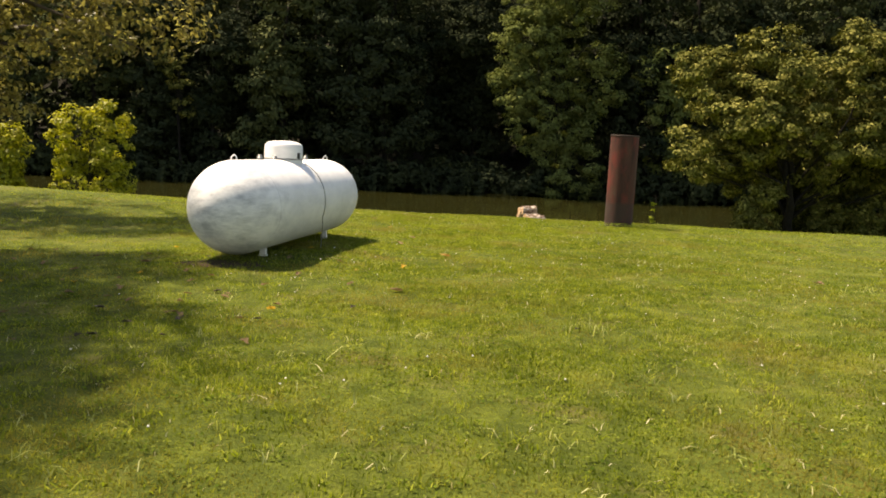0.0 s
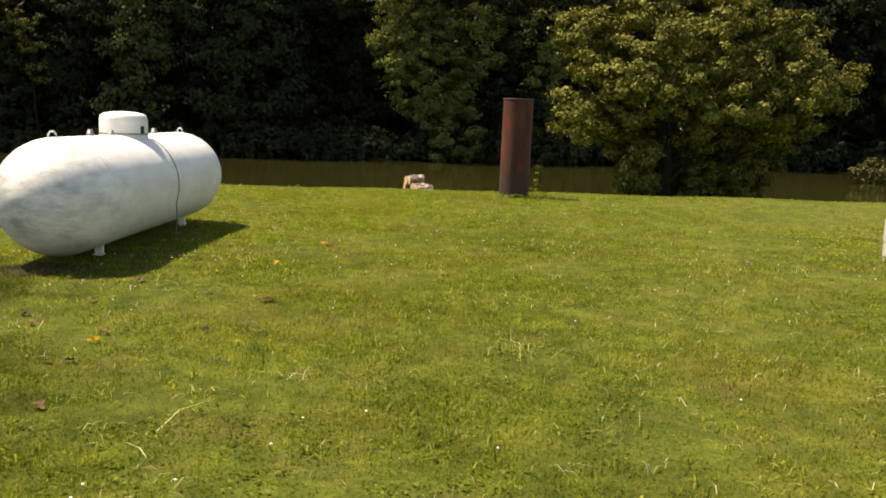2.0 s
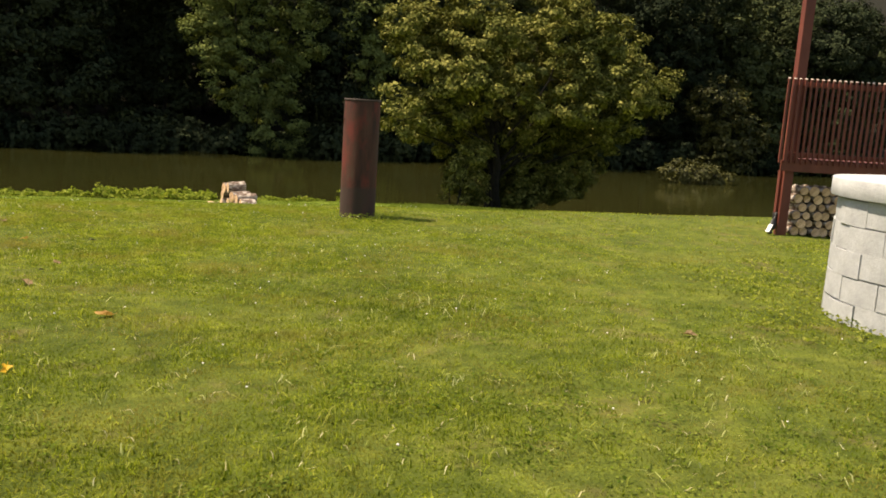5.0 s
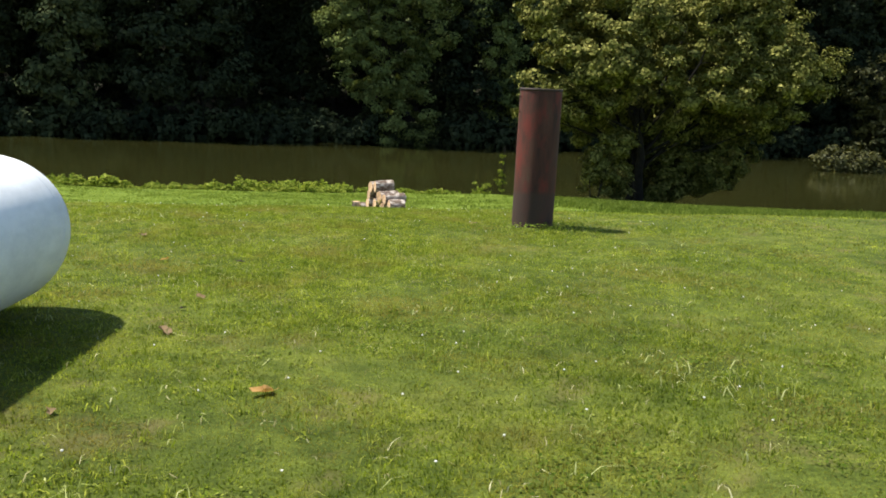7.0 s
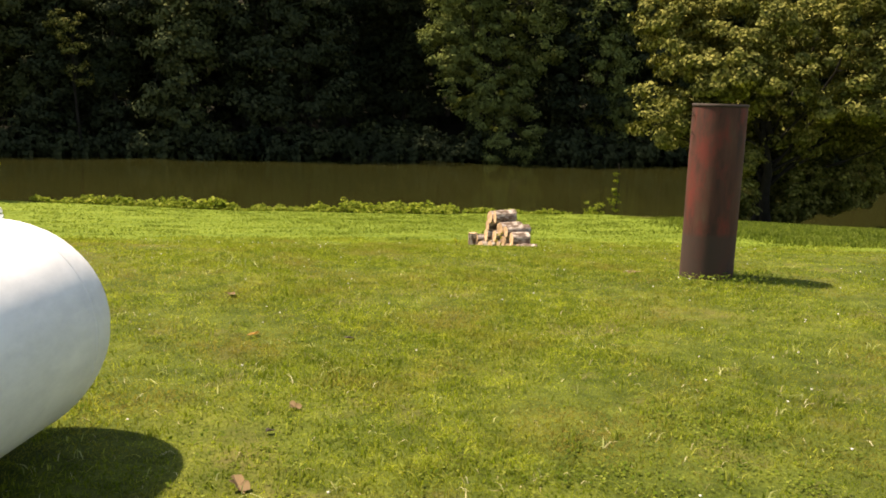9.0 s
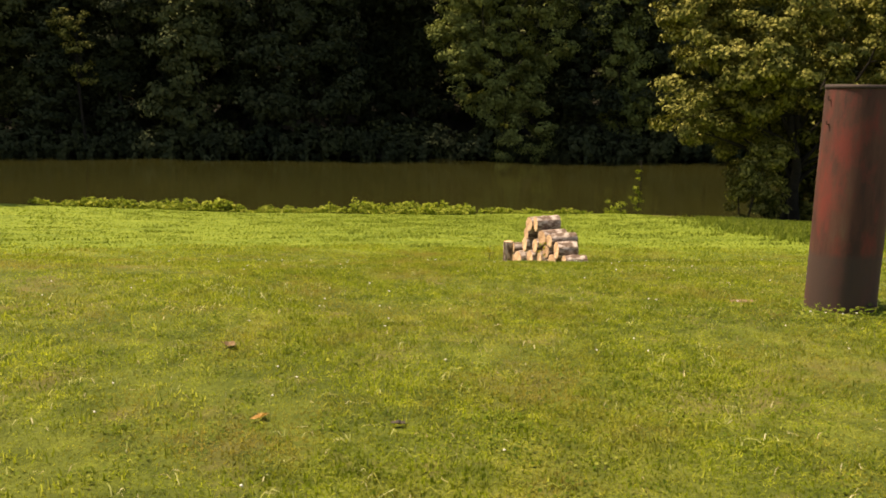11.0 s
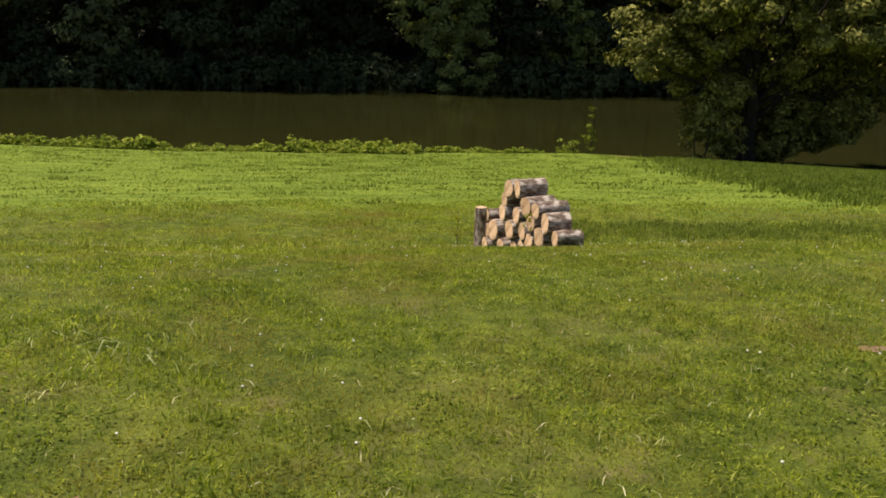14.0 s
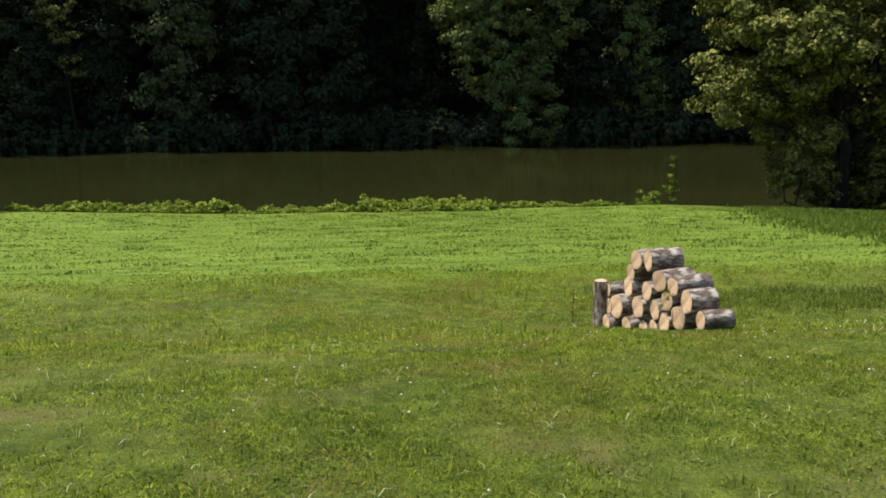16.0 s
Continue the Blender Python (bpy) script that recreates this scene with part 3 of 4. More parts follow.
# ---- block well ----
def build_well():
    x, y = 7.295, 9.62
    base = g1(x, y) - .04
    well = empty("block_well", pose(x, y, base))
    tagged(well, "round whitewashed concrete block well with a slab lid", "well")
    R, courses, ch = 1.10, 5, .232
    per = 16
    bm = bmesh.new()
    h = courses * ch
    lathe(bm, [(R - .014, -.1), (R - .014, h), (R - .18, h), (R - .18, -.1)], 56, 'Z', True)
    part("mortar_core", bm, M_MORTAR, well)
    step = math.tau / per
    bm = bmesh.new()
    gap = .004 / R
    outer, inner = [], []
    for k in range(5):
        a = -step / 2 + gap + (step - 2 * gap) * k / 4
        outer.append((math.cos(a), math.sin(a)))
    vs = {}
    zs = (.0045, ch - .0045)
    for i, (c, s) in enumerate(outer):
        for j, z in enumerate(zs):
            vs[i, j, 0] = bm.verts.new((R * c, R * s, z))
            vs[i, j, 1] = bm.verts.new(((R - .05) * c, (R - .05) * s, z))
    for i in range(4):
        bm.faces.new((vs[i, 0, 0], vs[i + 1, 0, 0], vs[i + 1, 1, 0], vs[i, 1, 0]))
        bm.faces.new((vs[i, 1, 0], vs[i + 1, 1, 0], vs[i + 1, 1, 1], vs[i, 1, 1]))
        bm.faces.new((vs[i, 0, 0], vs[i, 0, 1], vs[i + 1, 0, 1], vs[i + 1, 0, 0]))
    for i in (0, 4):
        bm.faces.new((vs[i, 0, 0], vs[i, 1, 0], vs[i, 1, 1], vs[i, 0, 1]))
    bmesh.ops.recalc_face_normals(bm, faces=bm.faces)
    me = finish("block", bm, M_BLOCK)
    rng = random.Random(4)
    for c in range(courses):
        for k in range(per):
            ob = new("block", me)
            ob.parent = well
            ob.matrix_local = pose(rng.uniform(-.009, .009), rng.uniform(-.009, .009), c * ch + rng.uniform(-.003, .003), rng.uniform(-.5, .5), rng.uniform(-.5, .5), math.degrees((k + .5 * (c % 2)) * step + .11))
    bm = bmesh.new()
    lathe(bm, [(.02, h - .002), (R + .02, h - .002), (R + .055, h + .001), (R + .058, h + .005), (R + .058, h + .158), (R + .055, h + .163), (R + .04, h + .166), (.02, h + .172)], 64)
    for v in bm.verts:
        v.co.z += noise.noise(v.co * 1.7) * .008
    part("slab_lid", bm, M_SLAB, well, "thick pale cast concrete lid", True)
    return well


build_well()


# ---- deck ----
def build_deck():
    """A deck whose front rail faces the lawn and whose free side runs back at a slant."""
    x0, y0 = 11.20, 16.42
    base = g1(x0, y0)
    deck = empty("porch_deck", pose(x0, y0, base, 0, 0, -19))
    tagged(deck, "red-brown stained raised wooden deck with slatted railing", "deck")
    fl, rt, wide, deep = 1.10 - base, 2.55 - base, 4.4, 2.6

    def piece(name, size, at, material=M_RED, label="", bevel=.006, turn=0):
        bm = bmesh.new()
        box(bm, size, (0, 0, 0), None, bevel)
        ob = part(name, bm, material, deck, label)
        ob.matrix_local = pose(*at, 0, 0, turn)
        return ob

    for px, py in ((.19, .095), (wide, .095)):
        piece("post", (.17, .17, 5.4), (px, py, 2.7 - .15))
    piece("rim_board", (wide + .1, .04, .20), (wide / 2 + .05, -.022, fl - .10))
    piece("rim_board", (.04, deep * 1.3, .20), (.10 + deep * .41, deep / 2 + .06, fl - .10), turn=-39)
    for k in range(18):
        start = .16 + (.09 + k * .142) * .82
        piece("floor_board", (wide + .1 - start, .136, .03), ((wide + .1 + start) / 2, .075 + k * .142, fl + .017))
    piece("top_rail", (wide, .04, .09), (wide / 2 + .06, -.022, rt - .10))
    piece("bottom_rail", (wide, .04, .09), (wide / 2 + .06, -.022, fl + .10))
    bmh = rt - fl + .06
    bm = bmesh.new()
    box(bm, (.038, .038, bmh - .02), (0, 0, 0), None, .004)
    me = finish("baluster", bm, M_RED)
    bm = bmesh.new()
    box(bm, (.037, .037, .02), (0, 0, 0), pose(0, 0, 0, 35, 0, 0), .002)
    cap = finish("cut_top", bm, M_ENDGRAIN)
    for k in range(44):
        b = new("baluster", me)
        b.parent = deck
        b.location = (-.05 + k * .101, -.062, (rt + fl) / 2 - .03)
        c = new("cut_top", cap)
        c.parent = b
        c.location = (0, 0, bmh / 2 - .008)
    return deck


build_deck()


def build_downspout():
    x, y = 11.30, 16.50
    base = g1(x, y)
    d = empty("downspout", pose(x, y, base))
    tagged(d, "narrow brown downspout with a black and white kicked-out foot", "downspout")
    bm = bmesh.new()
    box(bm, (.05, .06, .92), (0, 0, .72), None, .01)
    part("pipe", bm, M_RED, d)
    bm = bmesh.new()
    tube(bm, [(0, 0, .40), (-.03, -.03, .24), (-.10, -.08, .14), (-.20, -.14, .06)], .055, 10)
    part("elbow", bm, M_BLACK, d, "black plastic elbow", True)
    # a thin white strip lying over the black elbow
    bm = bmesh.new()
    box(bm, (.20, .07, .018), (-.20, -.12, .13), pose(0, 0, 0, 0, -40, 28), .004)
    part("elbow_strip", bm, M_WHITE, d, "white strip on the elbow")


build_downspout()

rng = random.Random(12)
k = 0
under = pose(11.24, 16.40, 0, 0, 0, -19)
for row in range(6):
    for c in range(17 - row):
        r = rng.uniform(.068, .098)
        p = under @ Vector((.40 + c * .185 + (.09 if row % 2 else 0) + rng.uniform(-.02, .02), .06 + rng.uniform(-.06, .06), 0))
        build_log("firewood_log", (p.x, p.y, g1(p.x, p.y) + .085 + row * .15), r, .42, 71 + rng.uniform(-4, 4), rng.uniform(-3, 3), 100 + k,
                  "split pale-ended firewood log stacked under the deck", "firewood stack")
        k += 1


# ---- trees ----
def limb(bm, a, b, r0, r1, rng, bend=.12, n=6, sides=8):
    a, b = Vector(a), Vector(b)
    ln = (b - a).length
    pts, rad = [], []
    w = Vector((rng.uniform(-1, 1), rng.uniform(-1, 1), rng.uniform(-.4, .8))) * ln * bend
    for i in range(n):
        t = i / (n - 1)
        pts.append(a.lerp(b, t) + w * math.sin(t * math.pi) + Vector((rng.uniform(-1, 1), rng.uniform(-1, 1), 0)) * r0 * .3 * (0 < i < n - 1))
        rad.append(r0 + (r1 - r0) * t)
    tube(bm, pts, rad, sides)
    return pts


def lumpy(blobs, count, radius, seed):
    """The blobs a little shrunk, with smaller rounded lobes standing out all over them."""
    rng = random.Random(seed)
    area = [r[0] * r[1] + r[1] * r[2] + r[0] * r[2] for _, r in blobs]
    out = [(c, (r[0] * .93, r[1] * .93, r[2] * .93)) for c, r in blobs]
    for c, r in rng.choices(blobs, area, k=count):
        d = Vector((rng.gauss(0, 1), rng.gauss(0, 1), rng.gauss(0, 1))).normalized()
        q = radius * rng.uniform(.65, 1.3)
        out.append(((c[0] + d.x * (r[0] - q * .55), c[1] + d.y * (r[1] - q * .55), c[2] + d.z * (r[2] - q * .45)), (q, q, q * .72)))
    return out


def build_tree(base, trunk_top, r0, blobs, clumps, per, clump_r, leaf, material, seed, label, cat="tree", stems=1, limbs=14, inner=.25, width=.6, name="tree", group="", lumps=None, spread=.55):
    """Trunk, limbs to the crown's lobes, and a crown of leaves in clumps. Places are relative to the base."""
    rng, nr = random.Random(seed), np.random.default_rng(seed)
    t = empty(name, Matrix.Translation(base))
    tagged(t, label, cat, group)
    bm = bmesh.new()
    for s in range(stems):
        o = Vector((rng.uniform(-.4, .4), rng.uniform(-.4, .4), 0)) * (stems > 1)
        top = Vector(trunk_top) + (Vector((rng.uniform(-1, 1), rng.uniform(-1, 1), 0)) * trunk_top[2] * .35 if stems > 1 else Vector())
        line = limb(bm, o + Vector((0, 0, -.4)), top, r0, r0 * .45, rng, .05, 8, 12)
        for k in range(limbs // stems):
            c, r = blobs[rng.randrange(len(blobs))]
            d = Vector((rng.gauss(0, 1), rng.gauss(0, 1), rng.gauss(.2, .8))).normalized()
            goal = Vector((c[0] + d.x * r[0] * .85, c[1] + d.y * r[1] * .85, c[2] + d.z * r[2] * .85))
            frm = line[rng.randrange(3, 8)]
            lp = limb(bm, frm, goal, r0 * .3, r0 * .05, rng, .10, 6, 6)
            for q in range(2):
                m = lp[rng.randrange(2, 5)]
                limb(bm, m, m + Vector((rng.uniform(-1, 1), rng.uniform(-1, 1), rng.uniform(-.2, .8))) * max(r) * .3, r0 * .10, r0 * .02, rng, .1, 4, 5)
    # from y 50 on, the bark copy with shade in its colour
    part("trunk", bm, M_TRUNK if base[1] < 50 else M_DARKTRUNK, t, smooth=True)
    if lumps:
        blobs = lumpy(blobs, *lumps, seed)
    pts, out = crown_points(nr, blobs, clumps, per, clump_r, inner)
    v, f = leaves(nr, pts, out, leaf, spread, width)
    crown = new("crown", mesh_from("crown", v, f, material))
    crown.parent = t
    return t


zb = g1(25, 60.8)
build_tree((25, 60.8, zb), (-.6, .2, 7.0), .40,
           [((1.6, -.8, 9.4), (10.2, 6.8, 4.0)), ((1.0, -.8, 12.8), (7.6, 5.6, 3.7)), ((-5.6, -2.2, 8.7), (3.9, 3.6, 2.8)), ((-8.0, -2.6, 6.9), (2.0, 1.9, 1.2)), ((-6.0, -2.0, 6.1), (2.2, 2.4, 1.1)), ((-4.8, -1.2, 12.0), (4.0, 4.0, 3.0)),
            ((9.2, -.6, 10.6), (3.8, 3.6, 2.6)), ((5.4, -.8, 12.9), (5.4, 4.4, 3.4)), ((8.2, 1.2, 7.0), (3.6, 3.6, 2.4)), ((2.6, 2.4, 5.2), (6.6, 3.6, 2.4)), ((6.4, 2.2, 4.0), (4.2, 3.0, 3.2)), ((2.0, 2.0, 2.4), (5.0, 2.8, 2.0)), ((.5, 2.4, 7.0), (7.6, 4.6, 2.2)), ((2.0, 1.4, 2.2), (2.4, 1.8, 2.2)), ((.8, 1.6, 4.6), (2.8, 2.2, 1.5)), ((11.4, -.7, 10.2), (3.0, 3.0, 2.2))],
           1700, 84, .66, .29, M_BIG, 5, "large spreading broadleaf tree with yellow-green sunlit crown on the river bank", stems=3, limbs=24, inner=.30, lumps=(90, 1.8), spread=.5)

# low branch foliage of the spreading tree, added as its own shrub
build_tree((20.8, 57.4, g1(20.8, 57.4)), (.5, .2, 3.0), .05, [((-.3, 0, 1.2), (1.0, 1.0, 1.3)), ((.5, .1, 2.5), (1.2, 1.0, 1.2)), ((1.3, .4, 3.8), (1.3, 1.0, .9)), ((1.6, .4, 1.4), (1.0, .9, 1.2))],
           90, 46, .42, .24, M_BIG, 47, "low skirt of the spreading tree's foliage, added as a separate shrub", "shrub", stems=3, limbs=9, inner=.3)

# the shrub and its neighbour by the river
for x, y, s, seed in ((-25.0, 58.6, 1.12, 8), (-31.4, 58.0, .80, 9)):
    build_tree((x, y, g1(x, y)), (0, 0, 3.2 * s), .10 * s,
               [((-1.1 * s, 0, 4.2 * s), (1.2 * s, 1.3 * s, 2.1 * s)), ((1.2 * s, 0, 3.9 * s), (1.5 * s, 1.4 * s, 2.7 * s)), ((.2 * s, -.2, 1.6 * s), (2.3 * s, 1.7 * s, 1.7 * s))],
               190, 42, .55, .27, M_YELLOW, seed, "bushy young tree with bright yellow-green leaves by the water", stems=3, limbs=12)

# overhanging tree beside the tank, and the one behind it whose shade falls on the lawn
build_tree((-10.6, 15.4, g1(-10.6, 15.4)), (.3, -.2, 5.0), .26,
           [((.6, -.3, 5.4), (3.4, 3.4, 2.4)), ((2.6, -1.0, 2.5), (1.5, 1.9, 1.1)), ((3.6, -.9, 3.4), (1.6, 1.8, 1.0)), ((5.0, -1.0, 3.4), (1.4, 1.5, .7)), ((4.2, -.9, 4.5), (1.9, 2, .9)), ((-2.5, 0, 5.5), (3.2, 3.2, 2.4))],
           700, 26, .36, .12, M_NEARLEAF, 15, "overhanging tree with sparse brownish-green leaves and bare twigs", limbs=34, inner=.5)
build_tree((-8.8, 6.5, g1(-8.8, 6.5)), (.2, .1, 4.6), .25,
           [((.3, -.6, 7.2), (3.4, 4.2, 2.0)), ((1.0, -.8, 6.2), (2.6, 3.2, 1.0)), ((.6, 2.6, 7.0), (2.6, 2.4, 1.4))],
           760, 36, .6, .19, M_NEARLEAF, 16, "leafy tree casting dappled shade over the lawn", limbs=24, inner=.5)

# far bank: four kinds of tree, repeated
kinds = []
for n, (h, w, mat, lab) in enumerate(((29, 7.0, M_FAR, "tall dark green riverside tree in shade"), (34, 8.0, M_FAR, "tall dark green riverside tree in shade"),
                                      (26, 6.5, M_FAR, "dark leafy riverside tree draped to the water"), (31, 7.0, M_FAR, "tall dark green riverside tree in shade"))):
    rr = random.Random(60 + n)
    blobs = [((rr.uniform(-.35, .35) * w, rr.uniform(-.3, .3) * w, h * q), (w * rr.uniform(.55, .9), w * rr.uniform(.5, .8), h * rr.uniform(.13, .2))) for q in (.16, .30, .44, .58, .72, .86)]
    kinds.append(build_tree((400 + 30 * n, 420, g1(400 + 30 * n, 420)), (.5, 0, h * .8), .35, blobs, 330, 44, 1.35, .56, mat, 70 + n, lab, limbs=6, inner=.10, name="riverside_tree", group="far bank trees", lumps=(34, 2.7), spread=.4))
rr = random.Random(7)
spots = []
for row, (y, step) in enumerate(((129.5, 9.0), (138, 10.3), (149, 12))):
    x = -104 + row * 4
    while x < 143:
        if not (row == 0 and -3 < x < 27):
            spots.append((x + rr.uniform(-2, 2), y + rr.uniform(-1.5, 2.5)))
        x += step * rr.uniform(.8, 1.2)
spots += [(.5, 144.0), (-2.7, 142.5), (3.5, 147.0)]
used = set()
for n, (x, y) in enumerate(spots):
    k = rr.randrange(4)
    s = rr.uniform(.92, 1.24)
    m = Matrix.Translation((x, y, g1(x, y) - .2)) @ pose(0, 0, 0, 0, 0, rr.uniform(0, 360))
    if k not in used:
        kinds[k].matrix_world = m
        used.add(k)
    else:
        t = copy_thing(kinds[k], m)
        t.scale = (s, s, s * rr.uniform(.95, 1.1))

hn = np.random.default_rng(77)
hx, hy = hn.uniform(-120, 150, 11000), hn.uniform(152, 208, 11000)
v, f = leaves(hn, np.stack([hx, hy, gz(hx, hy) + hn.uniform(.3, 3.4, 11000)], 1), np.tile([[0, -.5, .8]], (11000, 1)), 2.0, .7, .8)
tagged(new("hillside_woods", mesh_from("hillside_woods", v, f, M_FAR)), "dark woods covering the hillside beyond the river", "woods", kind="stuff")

# the lighter willow-like tree that hangs over the far water
zb = g1(14.4, 127)
willow = build_tree((14.4, 127, zb), (.5, 0, 22), .5,
           [((-3.6, -2.5, 15), (4.4, 3.4, 5.0)), ((-3.2, -2.5, 20.5), (5.0, 3.6, 5)), ((.8, -2, 10), (6.4, 3.8, 6.0)), ((2.8, -2.5, 4.8), (5.4, 3.2, 5.0)), ((4, -1, 16), (5.6, 3.6, 6.5)), ((1, 0, 26), (7, 5, 5))],
           700, 64, .95, .42, M_FARLIGHT, 91, "broad riverside tree with drooping mid-green foliage over the water", limbs=20, inner=.15, lumps=(60, 2.1), spread=.4)
willow.scale = (1.09,) * 3
zb = g1(32.8, 128)
build_tree((32.8, 128, zb), (0, 0, 15), .3,
           [((0, -1, 13), (3.6, 3, 5)), ((-1, -1, 18), (4, 3, 5)), ((1.5, 0, 7), (4.0, 3, 4.5))],
           200, 30, 1.1, .6, M_FARLIGHT, 92, "slimmer riverside tree with grey-green foliage", limbs=12)
# added tree: a sunlit spray of foliage given as paler leaf colour
build_tree((-40.0, 127, g1(-40.0, 127)), (0, -2.0, 16), .22, [((.3, -2.6, 14.2), (1.7, 1.2, 1.2)), ((-.6, -1.5, 17), (2.6, 2, 2.0)), ((.8, -1.5, 11), (1.6, 1.4, 1.6))], 60, 30, .6, .42, M_BIG, 96,
           "slim added riverside tree, a sunlit spray put into its paler leaf colour", limbs=8)
# bush reaching out from the far bank
build_tree((72, 99.5, -6.7), (0, 0, 1.6), .12, [((-1.5, 0, 1.5), (4.2, 2.4, 1.7)), ((2.5, 0, 1.0), (3.6, 2, 1.2))], 110, 36, .8, .42, M_OLIVE, 93,
           "low yellow-green bush at the edge of the far water", "bush", stems=3, limbs=9)
build_tree((93.5, 123, g1(93.5, 123)), (0, 0, 12), .3, [((-2, -1, 12), (5, 4, 4.5)), ((2, -1, 7), (6, 4, 4.5)), ((0, -2, 3.5), (5, 3, 3))], 240, 30, 1.2, .62, M_OLIVE, 94,
           "riverside tree with olive-yellow foliage in shade", limbs=14)
# undergrowth along the far shore
rr = random.Random(31)
x = -110.0
first = None
while x < 137:
    w = rr.uniform(3.2, 5.5)
    y = 125.6 + rr.uniform(-.8, 1.6)
    m = Matrix.Translation((x, y, max(g1(x, y), -6.6)))
    if first is None:
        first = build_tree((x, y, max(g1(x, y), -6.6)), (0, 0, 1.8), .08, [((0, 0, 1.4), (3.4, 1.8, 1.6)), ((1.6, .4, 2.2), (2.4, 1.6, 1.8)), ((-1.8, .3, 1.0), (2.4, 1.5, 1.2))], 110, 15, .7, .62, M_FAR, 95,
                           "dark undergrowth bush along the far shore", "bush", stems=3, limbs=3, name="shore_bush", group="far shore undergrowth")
    else:
        b = copy_thing(first, m @ pose(0, 0, 0, 0, 0, rr.uniform(0, 360)))
        b.scale = (rr.uniform(.8, 1.3),) * 3
    x += w
for x, y in ((-3.8, 128.5), (-.6, 129.2), (2.0, 128.4), (4.6, 129.4), (.4, 132.0), (3.3, 132.5), (6.6, 130.5), (-2.2, 134.5)):
    copy_thing(first, Matrix.Translation((x, y, g1(x, y))) @ pose(0, 0, 0, 0, 0, rr.uniform(0, 360)))


# ---- bank weeds and the sapling ----
def weed_patch(name, label, cat, boxes, size, material, seed, per_m2, height):
    """Low leafy weeds over strips (x, y, half length, half width, height)."""
    nr = np.random.default_rng(seed)
    pts = []
    for x, y, a, b, hh in boxes:
        n = int(4 * a * b * per_m2)
        q = nr.uniform(-1, 1, (n, 2))
        q = q[(np.abs(q) ** 3).sum(1) < 1]
        px, py = x + q[:, 0] * a, y + q[:, 1] * b
        lump = np.array([noise.noise(Vector((u * 1.1 + seed, w * 1.3, 0))) + .6 * noise.noise(Vector((u * 3.7, w * 3.1, seed))) for u, w in zip(px, py)])
        env = np.clip(1 - np.abs(q[:, 1]) ** 3, .15, 1) * np.clip(.55 + .75 * lump, .08, 1.4)
        pts.append(np.stack([px, py, gz(px, py) + nr.random(len(px)) ** .5 * env * hh * height + .02], 1))
    pts = np.concatenate(pts)
    out = np.tile(np.array([[0, -.25, 1.0]]), (len(pts), 1))
    v, f = leaves(nr, pts, out, size, .7, .75)
    return tagged(new(name, mesh_from(name, v, f, material)), label, cat, kind="stuff")


weed_patch("bank_weeds", "tangled green vines and weeds along the river bank edge", "weeds",
           [(-13.0, 58.2, 4.2, .8, 1.0), (-5.5, 58.3, 5.0, .6, .75), (.6, 58.1, 2.8, .9, 1.25), (3.4, 57.5, 1.5, .9, 1.1), (8.6, 58.8, 3.4, .4, .55), (-18, 58.4, 2, .5, .6)],
           .18, M_VINE, 3, 230, .68)
weed_patch("bank_weeds", "green weeds at the river edge beyond the tree", "weeds", [(42, 57.3, 6, .9, .8), (35, 57.6, 1.5, .5, .5)], .20, M_VINE, 4, 150, .8)
weed_patch("groundcover", "low pale-leaved groundcover plants beside the well", "weeds",
           [(6.5, 10.9, .6, 1.3, 1), (7.4, 12.0, .9, .8, 1), (8.6, 12.9, .8, .7, 1), (10.6, 14.5, 1.0, .6, 1), (11.7, 15.0, 1.0, .5, 1.2), (5.7, 9.6, .5, .9, .8)], .040, M_TUFT, 6, 190, .085)
build_tree((14.7, 59.4, g1(14.7, 59.4)), (.25, 0, 3.3), .035, [((.05, 0, .8), (.42, .3, .6)), ((.10, 0, 1.5), (.26, .2, .4)), ((.14, 0, 2.3), (.10, .10, .5)), ((.2, 0, 3.1), (.06, .06, .4)), ((-1.2, 0, .45), (.75, .5, .5))],
           44, 16, .16, .14, M_VINE, 44, "thin young sapling among weeds on the bank edge", "sapling", limbs=3, inner=.4)
build_tree((1.72, 25.9, g1(1.72, 25.9)), (-.04, 0, .55), .008, [((0, 0, .5), (.12, .10, .18)), ((.02, 0, .22), (.12, .1, .12))], 8, 8, .04, .05, M_YELLOW, 45, "small yellow-green weed beside the log heap", "weed", limbs=5)
build_tree((2.42, 24.05, g1(2.42, 24.05)), (-.03, 0, .45), .006, [((-.1, -.1, .40), (.10, .1, .14))], 5, 7, .04, .045, M_YELLOW, 46, "small yellow-green weed growing out of the log heap", "weed", limbs=3)


